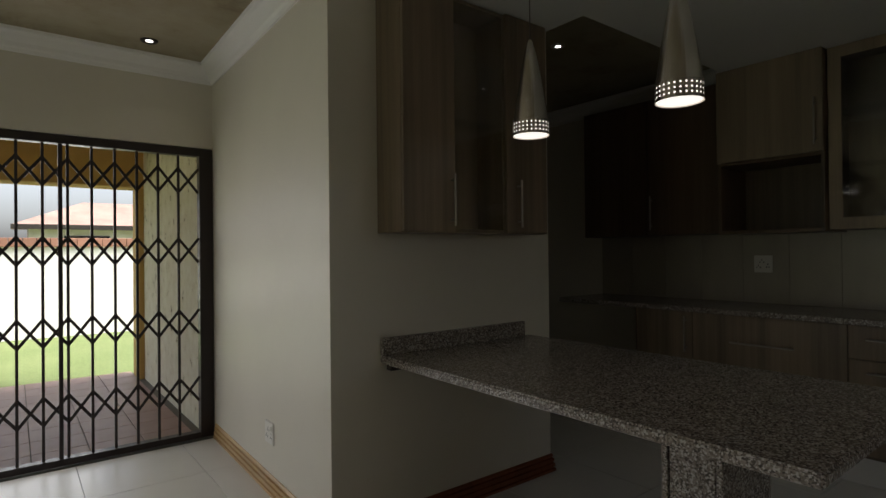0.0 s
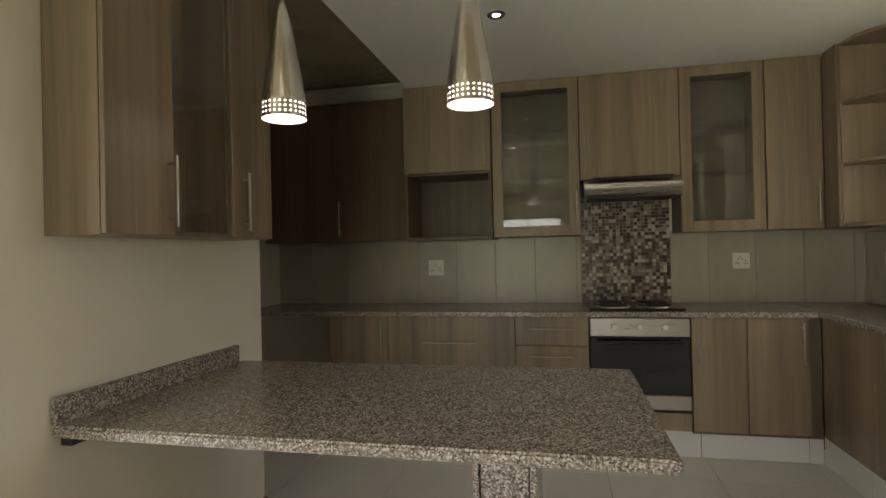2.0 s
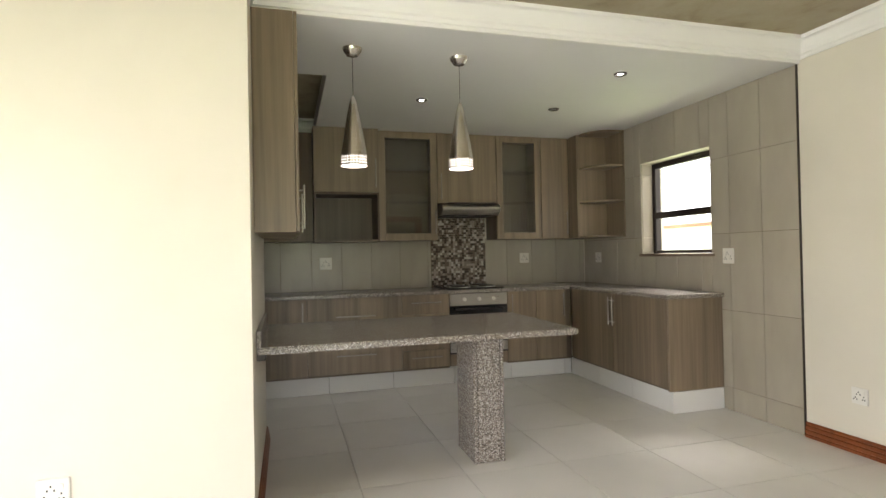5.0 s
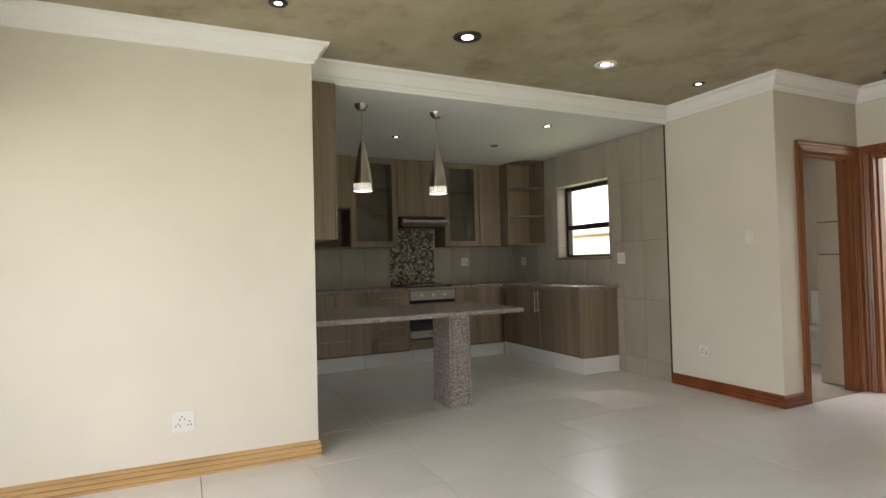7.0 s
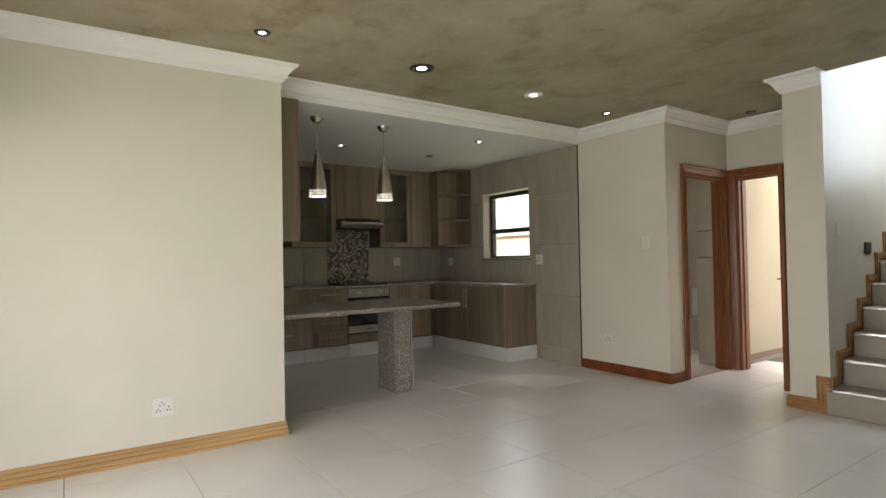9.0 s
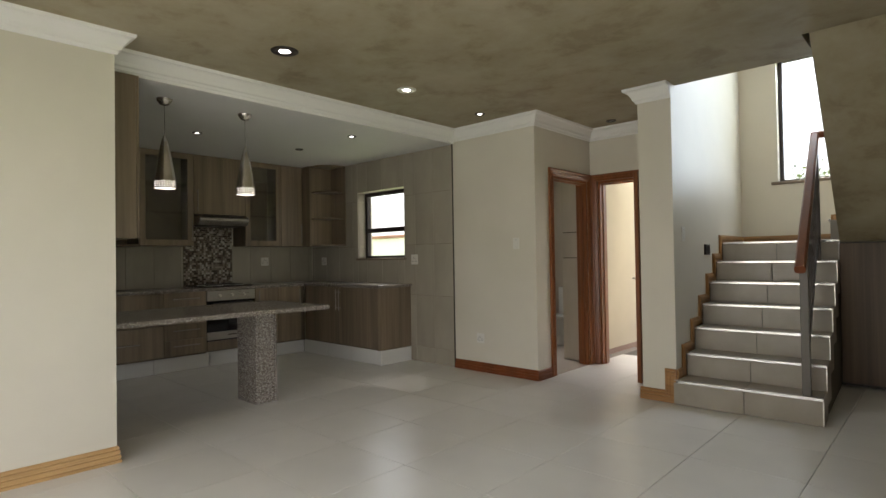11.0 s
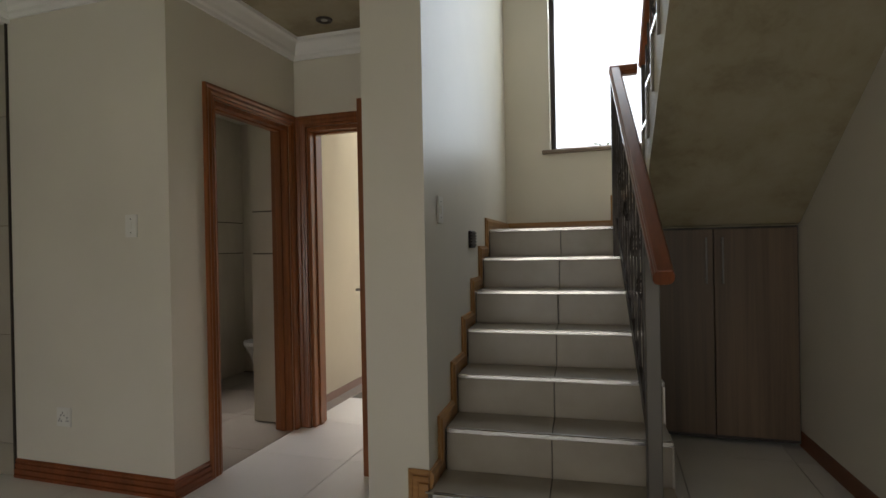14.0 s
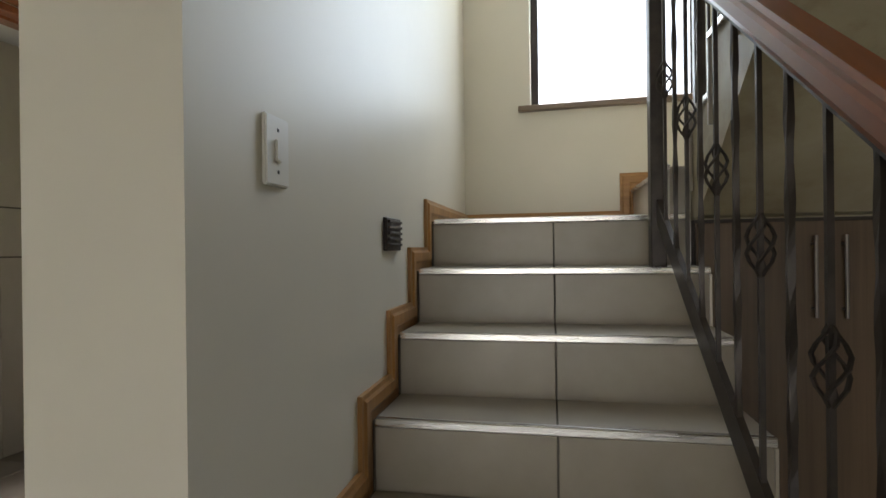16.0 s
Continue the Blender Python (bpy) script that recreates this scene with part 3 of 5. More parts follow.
def baluster(x, y, z0, z1, basket, parent):
    bm = bmesh.new()
    steps, rings = 26, []
    for k in range(steps + 1):
        z = z0 + (z1 - z0) * k / steps
        tw = math.pi / 4 + (0 if basket else 0.22 * math.sin(k * 1.1))
        r = 0.0068 if basket else 0.0082 + 0.001 * math.sin(k * 1.7)
        rings.append([bm.verts.new((x + r * math.cos(tw + q * math.pi / 2), y + r * math.sin(tw + q * math.pi / 2), z)) for q in range(4)])
    for a, b in zip(rings, rings[1:]):
        for q in range(4):
            bm.faces.new((a[q], a[(q + 1) % 4], b[(q + 1) % 4], b[q]))
    ob = part("baluster", bm, M_IRON, parent)
    if basket:
        zc = z0 + (z1 - z0) * 0.55
        bm = bmesh.new()

        def ring(cx, cy, cz):
            return [bm.verts.new((cx + 0.004 * math.cos(m * 1.2566), cy + 0.004 * math.sin(m * 1.2566), cz)) for m in range(5)]

        foot, head = ring(x, y, zc - 0.065), ring(x, y, zc + 0.065)
        for q in range(4):
            rings = [foot]
            for k in range(1, 8):
                u = k / 8
                an, rr = q * math.pi / 2 + u * math.pi * 1.3, 0.026 * math.sin(math.pi * u)
                rings.append(ring(x + rr * math.cos(an), y + rr * math.sin(an), zc - 0.065 + 0.13 * u))
            rings.append(head)
            for a, b in zip(rings, rings[1:]):
                for m in range(5):
                    bm.faces.new((a[m], a[(m + 1) % 5], b[(m + 1) % 5], b[m]))
        part("basket", bm, M_IRON, ob, "twisted iron basket ornament")


NB = 10
for k in range(NB):
    y = -1.03 - (k + 1) * (-1.03 - YT) / (NB + 1)
    baluster(XB, y, 0.37 + (-1.03 - y) * SL, rail_z(y) - 0.045, k % 2 == 1, rail)

SKEW[0] = 0.05
rail2 = thing("upper_stair_railing", (XS1 - 0.06, -2.5, 8 * H), "wrought iron railing of the upper stair flight", "railing")
X2 = XS1 - 0.06


def rail2_z(y):
    return 8 * H + 0.92 + (y + 2.55) * SL


part("post", boxes((X2 - 0.02, X2 + 0.02, -2.62, -2.58, 8 * H, rail2_z(-2.6)), bevel=0.003), M_IRON, rail2)
part("handrail", sweep([(X2, -2.62, rail2_z(-2.62)), (X2, -0.95, rail2_z(-0.95))], [(b, a) for a, b in HP], (1, 0, 0)), M_REDWOOD_H, rail2)
part("bottom_bar", sweep([(X2, -2.6, rail2_z(-2.6) - 0.78), (X2, -0.95, rail2_z(-0.95) - 0.78)], [(-0.02, -0.006), (0.02, -0.006), (0.02, 0.006), (-0.02, 0.006)], (1, 0, 0)), M_IRON, rail2)
for k in range(11):
    y = -2.47 + k * 0.125
    baluster(X2, y, rail2_z(y) - 0.78, rail2_z(y) - 0.02, k % 2 == 0, rail2)

# ---------- cupboard under the stairs ----------
cup = thing("under_stair_cupboard", (-2.15, -2.5, 0), "dark brown laminate cupboard with two doors under the stairs", "cupboard")
YC = -2.48
# near-black carcass: the shade in the door gaps is put into its colour
part("carcass", boxes((XR + 0.002, XS1 - 0.012, YC - 0.5, YC - 0.022, 0.02, 1.312)), M_LINE, cup)
XD = -2.17
for a, b, hx in ((XR + 0.012, XD - 0.003, XD - 0.045), (XD + 0.003, XS1 - 0.016, XD + 0.045)):
    d = part("door", boxes((a, b, YC - 0.02, YC, 0.045, 1.299), bevel=0.0015), M_CUPBOARD, cup)
    bm = rod((hx, YC + 0.03, 0.97), (hx, YC + 0.03, 1.25), 0.006)
    for z in (1.0, 1.22):
        cyl(bm, (hx, YC - 0.004, z), (hx, YC + 0.03, z), 0.004, seg=8)
    part("handle", bm, M_SATIN, d, "slim steel bar handle")

SKEW[0] = 0.0
# ---------- doors ----------
ARCH = [(0, 0), (0, 0.018), (0.012, 0.022), (0.02, 0.016), (0.034, 0.022), (0.05, 0.018), (0.062, 0.024), (0.075, 0.022), (0.075, 0)]


def door_frame(name, axis, c, depth, u0, u1, top, n_sign, label):
    """Architrave round an opening in the plane c, lining through the wall."""
    ob = thing(name, ((c, (u0 + u1) / 2, 0) if axis == "x" else ((u0 + u1) / 2, c, 0)), label, "door frame", kind="structure")

    def P(u, z):
        return (c, u, z) if axis == "x" else (u, c, z)

    n = Vector((n_sign, 0, 0)) if axis == "x" else Vector((0, n_sign, 0))
    path = [P(u0, 0.001), P(u0, top), P(u1, top), P(u1, 0.001)]
    side = n.cross((Vector(path[1]) - Vector(path[0])).normalized())
    away = side.dot(Vector(P(u0, 0)) - Vector(P(u1, 0))) > 0
    part("architrave", sweep(path, [(a if away else -a, b) for a, b in ARCH], n), M_REDWOOD, ob, "moulded stained wood architrave")
    e = c - n_sign * depth
    lo, hi = min(c, e), max(c, e)

    def B(ua, ub, za, zb):
        return (lo, hi, ua, ub, za, zb) if axis == "x" else (ua, ub, lo, hi, za, zb)

    part("lining", boxes(B(u0 + 0.001, u0 + 0.028, 0.001, top), B(u1 - 0.028, u1 - 0.001, 0.001, top), B(u0 + 0.028, u1 - 0.028, top - 0.028, top - 0.001), bevel=0.002), M_REDWOOD, ob, "red-brown door lining")
    m = (lo + hi) / 2

    def S(ua, ub, za, zb):
        return (m - 0.02, m + 0.02, ua, ub, za, zb) if axis == "x" else (ua, ub, m - 0.02, m + 0.02, za, zb)

    part("door_stop", boxes(S(u0 + 0.028, u0 + 0.04, 0.001, top - 0.028), S(u1 - 0.04, u1 - 0.028, 0.001, top - 0.028), S(u0 + 0.04, u1 - 0.04, top - 0.04, top - 0.028), bevel=0.001), M_REDWOOD, ob)
    return ob


door_frame("door_1", "x", 0.575, 0.125, -2.035, -1.30, 2.06, -1, "stained wooden door frame of the bathroom")
door_frame("door_2", "y", -2.115, 0.155, -0.36, 0.485, 2.06, 1, "red-brown wooden frame of the back doorway")
SKEW[0] = 0.05
door_frame("door_3", "x", XR, 0.2, -0.53, 0.40, 2.06, 1, "red-brown wooden frame in the stair wall")

SKEW[0] = 0.0
leaf = thing("open_door", (-0.31, -2.1, 0.01), "open red-brown wooden door seen edge on", "door")
part("leaf", boxes((-0.268, -0.228, -2.08, -1.44, 0.012, 2.02), bevel=0.003), M_REDWOOD, leaf)
bm = bmesh.new()
cyl(bm, (-0.23, -1.50, 1.0), (-0.18, -1.50, 1.0), 0.009)
cyl(bm, (-0.18, -1.50, 1.0), (-0.18, -1.60, 1.0), 0.008)
cyl(bm, (-0.268, -1.50, 1.0), (-0.32, -1.50, 1.0), 0.009)
cyl(bm, (-0.32, -1.50, 1.0), (-0.32, -1.60, 1.0), 0.008)
part("handle", bm, M_NICKEL, leaf, "brushed metal lever handle")

# ---------- security gate ----------
gate = thing("security_gate", (0.2, YG - 0.02, 0), "black steel trellis security gate, closed", "gate")
GX0, GX1, GT = -2.6, XG - 0.004, 2.055
part("gate_frame", boxes((GX0, GX0 + 0.06, YG - 0.01, YG + 0.06, 0.004, GT), (GX1 - 0.09, GX1, YG - 0.01, YG + 0.06, 0.004, GT), (GX0 + 0.06, GX1 - 0.09, YG - 0.01, YG + 0.06, GT - 0.055, GT), (GX0 + 0.06, GX1 - 0.09, YG - 0.01, YG + 0.06, 0.004, 0.045), bevel=0.003), M_BLACK, gate, "black steel frame")
bars = []
x = 1.185
while x > GX0 + 0.07:
    bars.append(x)
    x -= 0.128
for k, x in enumerate(bars):
    w = 0.008
    part("upright_bar", boxes((x - w, x + w, YG + 0.012, YG + 0.03, 0.045, GT - 0.055), bevel=0.002), M_BLACK, gate)
part("lock_stile", boxes((0.495, 0.518, YG + 0.006, YG + 0.036, 0.045, GT - 0.055), bevel=0.002), M_BLACK, gate)
for a, b in zip([GX1 - 0.092, *bars], bars):
    for zc in (0.35, 0.829, 1.332, 1.826):
        bm = bmesh.new()
        for s in (-1, 1):
            d = 0.014 if s > 0 else 0.026
            sweep([(a, YG + d, zc + s * 0.085), (b, YG + d, zc - s * 0.085)], [(-0.009, -0.003), (0.009, -0.003), (0.009, 0.003), (-0.009, 0.003)], (0, -1, 0), bm)
        part("lattice", bm, M_BLACK, gate)

# ---------- windows ----------


def window_frame(name, x0, x1, y, z0, z1, bars_z, label, sill, wide=0.045):
    w = thing(name, ((x0 + x1) / 2, y, z0), label, "window", kind="structure")
    f = part("window_frame", boxes((x0, x0 + wide, y - 0.03, y + 0.03, z0, z1), (x1 - wide, x1, y - 0.03, y + 0.03, z0, z1), (x0 + wide, x1 - wide, y - 0.03, y + 0.03, z0, z0 + wide * 0.6), (x0 + wide, x1 - wide, y - 0.03, y + 0.03, z1 - wide, z1),
                                   *[(x0 + wide, x1 - wide, y - 0.033, y + 0.036, z - 0.03, z + 0.03) for z in bars_z], bevel=0.003), M_BLACK, w, "black metal window frame")
    zs = [z0, *bars_z, z1]
    for a, b in zip(zs, zs[1:]):
        g = part("pane", boxes((x0 + 0.02, x1 - 0.02, y - 0.004, y + 0.004, a + 0.01, b - 0.01)), M_GLASS, w, "clear glass pane")
        g.visible_shadow = False
    return w


w1 = window_frame("window_1", 2.466, 3.369, YW - 0.15, 1.235, 2.104, [1.60], "black-framed kitchen window with two panes", True, 0.05)
part("window_sill", boxes((2.43, 3.40, YW - 0.118, YW + 0.022, 1.208, 1.234), bevel=0.004), M_SILL, w1, "dark brown tiled sill")
w2 = window_frame("window_2", -1.919, -1.016, -3.62, 2.025, 4.149, [3.42], "tall black-framed window above the stair landing", True, 0.04)
part("window_sill", boxes((-1.97, -0.95, -3.62, -3.465, 1.99, 2.023), bevel=0.004), M_SILL, w2, "brown window sill")
w3 = thing("window_3", (XW - 0.1, 2.2, 0.12), "wide black-framed lounge window", "window", kind="structure")
part("window_frame", boxes(*[(XW - 0.13, XW - 0.08, y, y + 0.05, 0.121, 2.099) for y in (1.001, 1.78, 2.57, 3.349)], (XW - 0.128, XW - 0.082, 1.051, 3.349, 0.121, 0.17), (XW - 0.128, XW - 0.082, 1.051, 3.349, 2.05, 2.099), bevel=0.003), M_BLACK, w3)


# ---------- kitchen ----------


def bar_handle(p0, p1, out, parent, r=0.006):
    """Bar handle from p0 to p1 standing off by the vector out."""
    a, b, o = Vector(p0), Vector(p1), Vector(out)
    bm = rod(a + o, b + o, r, 10)
    for u in (0.12, 0.88):
        q = a.lerp(b, u)
        cyl(bm, q - o * 0.15, q + o, r * 0.75, seg=8)
    part("handle", bm, M_HANDLE, parent, "slim steel bar handle")


T = 0.018
XF = 3.845   # fronts of the back run
KH = 0.17
CT0, CT1 = 0.885, 0.920


def base_unit(y1, y0, label, fronts):
    """Base cabinet of the back run, from y1 down to y0; fronts: (ya, yb, za, zb, handle)."""
    u = thing("base_cabinet", (4.1, (y0 + y1) / 2, KH), label, "kitchen cabinet", "base cabinets along the kitchen walls")
    part("carcass", boxes((XF + T + 0.003, XK - 0.012, y0 + 0.001, y1 - 0.001, KH + 0.002, CT0 - 0.001)), M_LAMIN, u)
    for ya, yb, za, zb, hd in fronts:
        kind = "drawer_front" if hd == "h" else "door"
        d = part(kind, boxes((XF, XF + T, yb + 0.002, ya - 0.002, za + 0.002, zb - 0.002), bevel=0.0015), M_LAM, u)
        if hd == "h":
            m, wd = (ya + yb) / 2, min(0.36, (ya - yb) * 0.62)
            bar_handle((XF, m - wd / 2, (za + zb) / 2 + 0.02 if zb - za < 0.3 else zb - 0.17), (XF, m + wd / 2, (za + zb) / 2 + 0.02 if zb - za < 0.3 else zb - 0.17), (-0.03, 0, 0), d)
        elif hd:
            yy = yb + 0.04 if hd == "r" else ya - 0.04
            bar_handle((XF, yy, zb - 0.27), (XF, yy, zb - 0.03), (-0.03, 0, 0), d)
    return u


first = base_unit(2.597, 2.185, "grey-brown laminate base cabinet with one door", [(2.597, 2.185, KH + 0.02, CT0, "r")])
base_unit(2.185, 1.318, "grey-brown laminate base cabinet with wide drawers", [(2.185, 1.318, 0.53, CT0, "h"), (2.185, 1.318, KH + 0.02, 0.53, "h")])
base_unit(1.318, 0.853, "grey-brown laminate base cabinet with four drawers", [(1.318, 0.853, 0.70, CT0, "h"), (1.318, 0.853, 0.53, 0.70, "h"), (1.318, 0.853, 0.36, 0.53, "h"), (1.318, 0.853, KH + 0.02, 0.36, "h")])
base_unit(0.25, -0.06, "grey-brown laminate base cabinet with one door", [(0.25, -0.06, KH + 0.02, CT0, "l")])
base_unit(-0.06, -0.46, "grey-brown laminate corner base cabinet", [(-0.06, -0.395, KH + 0.02, CT0, "r")])
side = thing("side_base_cabinet", (3.1, -0.7, KH), "grey-brown laminate base cabinet with end panel under the window", "kitchen cabinet", "base cabinets along the kitchen walls")
YF = -0.46
part("carcass", boxes((2.382, XF + T, YW + 0.012, YF - T - 0.003, KH + 0.002, CT0 - 0.001)), M_LAMIN, side)
for a, b, hx in ((3.85, 3.112, 3.14), (3.108, 2.385, 3.08)):
    d = part("door", boxes((b + 0.002, a - 0.002, YF - T, YF, KH + 0.02, CT0 - 0.002), bevel=0.0015), M_LAM, side)
    bar_handle((hx, YF, 0.60), (hx, YF, 0.85), (0, 0.03, 0), d)
part("end_panel", boxes((2.362, 2.380, YW + 0.012, YF, KH + 0.002, CT0 - 0.001), bevel=0.0015), M_LAM, side)

# white tiled plinth
plinth = structure("plinth", boxes((XF + 0.10, XF + 0.15, -0.4, 2.597, 0, KH), (2.41, XF + 0.15, -0.53, -0.52, 0, KH)), M_GROUT, "white tiled plinth under the base cabinets", "plinth")
M_KICK = plaster("white_plinth_tile", (0.72, 0.71, 0.68), 0.3, 0.03)
for k in range(5):
    part("tile", boxes((XF + 0.09, XF + 0.10, 2.597 - (k + 1) * 0.602 + 0.002, 2.597 - k * 0.602 - 0.002, 0.003, KH - 0.002), bevel=0.0012), M_KICK, plinth)
for k in range(3):
    a = 2.367 + k * 0.5225
    part("tile", boxes((a, a + 0.5185, -0.52, -0.51 + 0.02, 0.003, KH - 0.002), bevel=0.0012), M_KICK, plinth)
part("tile", boxes((XF + 0.09, XF + 0.10, -0.489, -0.415, 0.003, KH - 0.002), bevel=0.0012), M_KICK, plinth)
part("tile", boxes((2.362, 2.372 - 0.0055, YW + 0.012, -0.49, 0.003, KH - 0.002), bevel=0.0012), M_KICK, plinth)

# worktops
top = thing("worktop", (4.1, 1, CT0), "speckled brown granite worktop on the base cabinets", "worktop")
for b in ((XF - 0.022, XK - 0.011, YF + 0.026, 3.3, CT0, CT1), (2.337, XK - 0.011, YW + 0.011, YF + 0.025, CT0, CT1)):
    part("slab", boxes(b, bevel=0.005, segments=2), M_GRANITE, top)

# space left of the base cabinets with a dark appliance gap
part("end_panel", boxes((XF + 0.02, XK - 0.012, 2.60, 2.618, 0.001, CT0 - 0.001), bevel=0.001), M_LAM, first)

# oven and hob
oven = thing("oven", (4.1, 0.55, 0.17), "stainless steel built-in oven with dark glass door", "oven")
OY0, OY1 = 0.255, 0.848
part("body", boxes((XF + 0.02, 4.40, OY0, OY1, 0.19, CT0 - 0.003)), M_BLACK, oven)
part("control_panel", boxes((XF - 0.004, XF + 0.018, OY0 + 0.002, OY1 - 0.002, 0.765, CT0 - 0.006), bevel=0.003), M_PANEL, oven, "brushed steel control panel")
for y in (0.40, 0.55, 0.70):
    bm = bmesh.new()
    cyl(bm, (XF - 0.004, y, 0.825), (XF - 0.026, y, 0.825), 0.019, 0.016, seg=20)
    add_box(bm, XF - 0.032, XF - 0.024, y - 0.003, y + 0.003, 0.812, 0.838)
    part("knob", bm, M_PLASTIC, oven, "round pale oven knob")
door = part("oven_door", boxes((XF - 0.002, XF + 0.018, OY0 + 0.002, OY1 - 0.002, 0.405, 0.758), bevel=0.003), M_OVENGLASS, oven, "dark glass oven door")
part("door_base", boxes((XF - 0.004, XF + 0.018, OY0 + 0.002, OY1 - 0.002, 0.315, 0.402), bevel=0.003), M_PANEL, oven, "brushed steel lower door strip")
bm = rod((XF - 0.045, OY0 + 0.05, 0.735), (XF - 0.045, OY1 - 0.05, 0.735), 0.009, 12)
for y in (OY0 + 0.08, OY1 - 0.08):
    cyl(bm, (XF - 0.003, y, 0.735), (XF - 0.045, y, 0.735), 0.006, seg=8)
part("door_handle", bm, M_BLACK, door, "dark oven door handle")
part("vent_strip", boxes((XF - 0.001, XF + 0.016, OY0 + 0.002, OY1 - 0.002, 0.30, 0.312)), M_BLACK, oven)
part("bottom_panel", boxes((XF, XF + T, OY0 + 0.002, OY1 - 0.002, 0.19, 0.297), bevel=0.0015), M_LAM, oven, "laminate strip under the oven")
part("badge", boxes((XF - 0.0055, XF - 0.003, 0.50, 0.60, 0.355, 0.367)), M_BLACK, oven)

hob = thing("hob", (4.13, 0.55, CT1), "black electric hob with four round plates", "hob")
part("base_plate", boxes((3.88, 4.38, 0.27, 0.84, CT1 + 0.001, CT1 + 0.014), bevel=0.005, segments=2), M_BLACKGLASS, hob, "black enamel hob plate")
for px, py, r in ((4.02, 0.41, 0.075), (4.02, 0.69, 0.09), (4.25, 0.41, 0.09), (4.25, 0.69, 0.075)):
    part("hot_plate", lathe((px, py, CT1 + 0.013), [(0.0, 0.016), (r * 0.3, 0.014), (r * 0.95, 0.016), (r, 0.012), (r + 0.008, 0.004), (r + 0.008, 0.0)], 28), M_IRON, hob, "round black cooking plate")
    part("plate_ring", lathe((px, py, CT1 + 0.013), [(r + 0.008, 0.0), (r + 0.008, 0.006), (r + 0.016, 0.006), (r + 0.018, 0.0)], 28), M_STEEL, hob, "bright steel ring")

# extractor hood
hood = thing("extractor_hood", (4.2, 0.55, 1.66), "slim stainless steel extractor hood under the wall cabinet", "extractor hood")
bm = bmesh.new()
pf = [(3.985, 1.735), (3.985, 1.715), (4.02, 1.675), (4.05, 1.66), (XK - 0.012, 1.66), (XK - 0.012, 1.772), (4.03, 1.772)]
for y in (0.242, 0.856):
    bm.faces.new([bm.verts.new((x, y, z)) for x, z in pf])
bm.verts.ensure_lookup_table()
for k in range(7):
    bm.faces.new((bm.verts[k], bm.verts[(k + 1) % 7], bm.verts[7 + (k + 1) % 7], bm.verts[7 + k]))
bmesh.ops.bevel(bm, geom=list(bm.edges), offset=0.006, segments=2, affect="EDGES")
part("body", bm, M_STEEL, hood, "brushed steel hood body")
part("grease_filter", boxes((4.07, 4.40, 0.27, 0.83, 1.652, 1.66)), M_IRON, hood, "dark metal grease filter")
part("slider", boxes((3.99, 4.03, 0.30, 0.80, 1.772, 1.783), bevel=0.003), M_BLACK, hood)
for k in range(3):
    bm = bmesh.new()
    cyl(bm, (3.990, 0.30 + 0.03 * k, 1.727), (3.978, 0.30 + 0.03 * k, 1.727), 0.007, seg=10)
    part("button", bm, M_PLASTIC, hood)

# wall cabinets
XU = 4.11
UZ0, UZ1 = 1.412, 2.498


def carcass(u, y1, y0, z0, z1, xf=None, depth_to=None):
    xf = XU + T + 0.002 if xf is None else xf
    xb = XK - 0.012
    for nm, b in (("side_panel", (xf, xb, y0, y0 + 0.016, z0, z1)), ("side_panel", (xf, xb, y1 - 0.016, y1, z0, z1)), ("bottom_panel", (xf, xb, y0 + 0.016, y1 - 0.016, z0, z0 + 0.016)), ("top_panel", (xf, xb, y0 + 0.016, y1 - 0.016, z1 - 0.016, z1)), ("back_panel", (xb - 0.008, xb, y0 + 0.016, y1 - 0.016, z0 + 0.016, z1 - 0.016))):
        part(nm, boxes(b), M_LAMIN, u)


def wall_unit(y1, y0, label):
    return thing("wall_cabinet", (XK - 0.15, (y0 + y1) / 2, UZ0), label, "kitchen cabinet", "wall cabinets along the kitchen wall")


def plain_door(u, y1, y0, z0, z1, hd, mat=None):
    d = part("door", boxes((XU, XU + T, y0 + 0.002, y1 - 0.002, z0, z1 - 0.002), bevel=0.0015), mat or M_LAM, u)
    if hd:
        yy = y0 + 0.035 if hd == "r" else y1 - 0.035
        bar_handle((XU, yy, z0 + 0.04), (XU, yy, z0 + 0.30), (-0.03, 0, 0), d)


def glass_door(u, y1, y0, z0, z1, s=0.07):
    d = part("door", boxes((XU, XU + T, y0 + 0.002, y0 + s, z0, z1 - 0.002), (XU, XU + T, y1 - s, y1 - 0.002, z0, z1 - 0.002), (XU, XU + T, y0 + s, y1 - s, z0, z0 + s), (XU, XU + T, y0 + s, y1 - s, z1 - s, z1 - 0.002), bevel=0.0015), M_LAM, u, "framed laminate door with a glass panel")
    g = part("glass_panel", boxes((XU + 0.007, XU + 0.011, y0 + s - 0.01, y1 - s + 0.01, z0 + s - 0.01, z1 - s + 0.01)), M_GLASS, d, "clear glass panel")
    for z in (z0 + (z1 - z0) * 0.36, z0 + (z1 - z0) * 0.66):
        part("shelf", boxes((XU + 0.05, XK - 0.022, y0 + 0.017, y1 - 0.017, z, z + 0.006)), M_GLASS, u, "clear glass shelf")
    return d


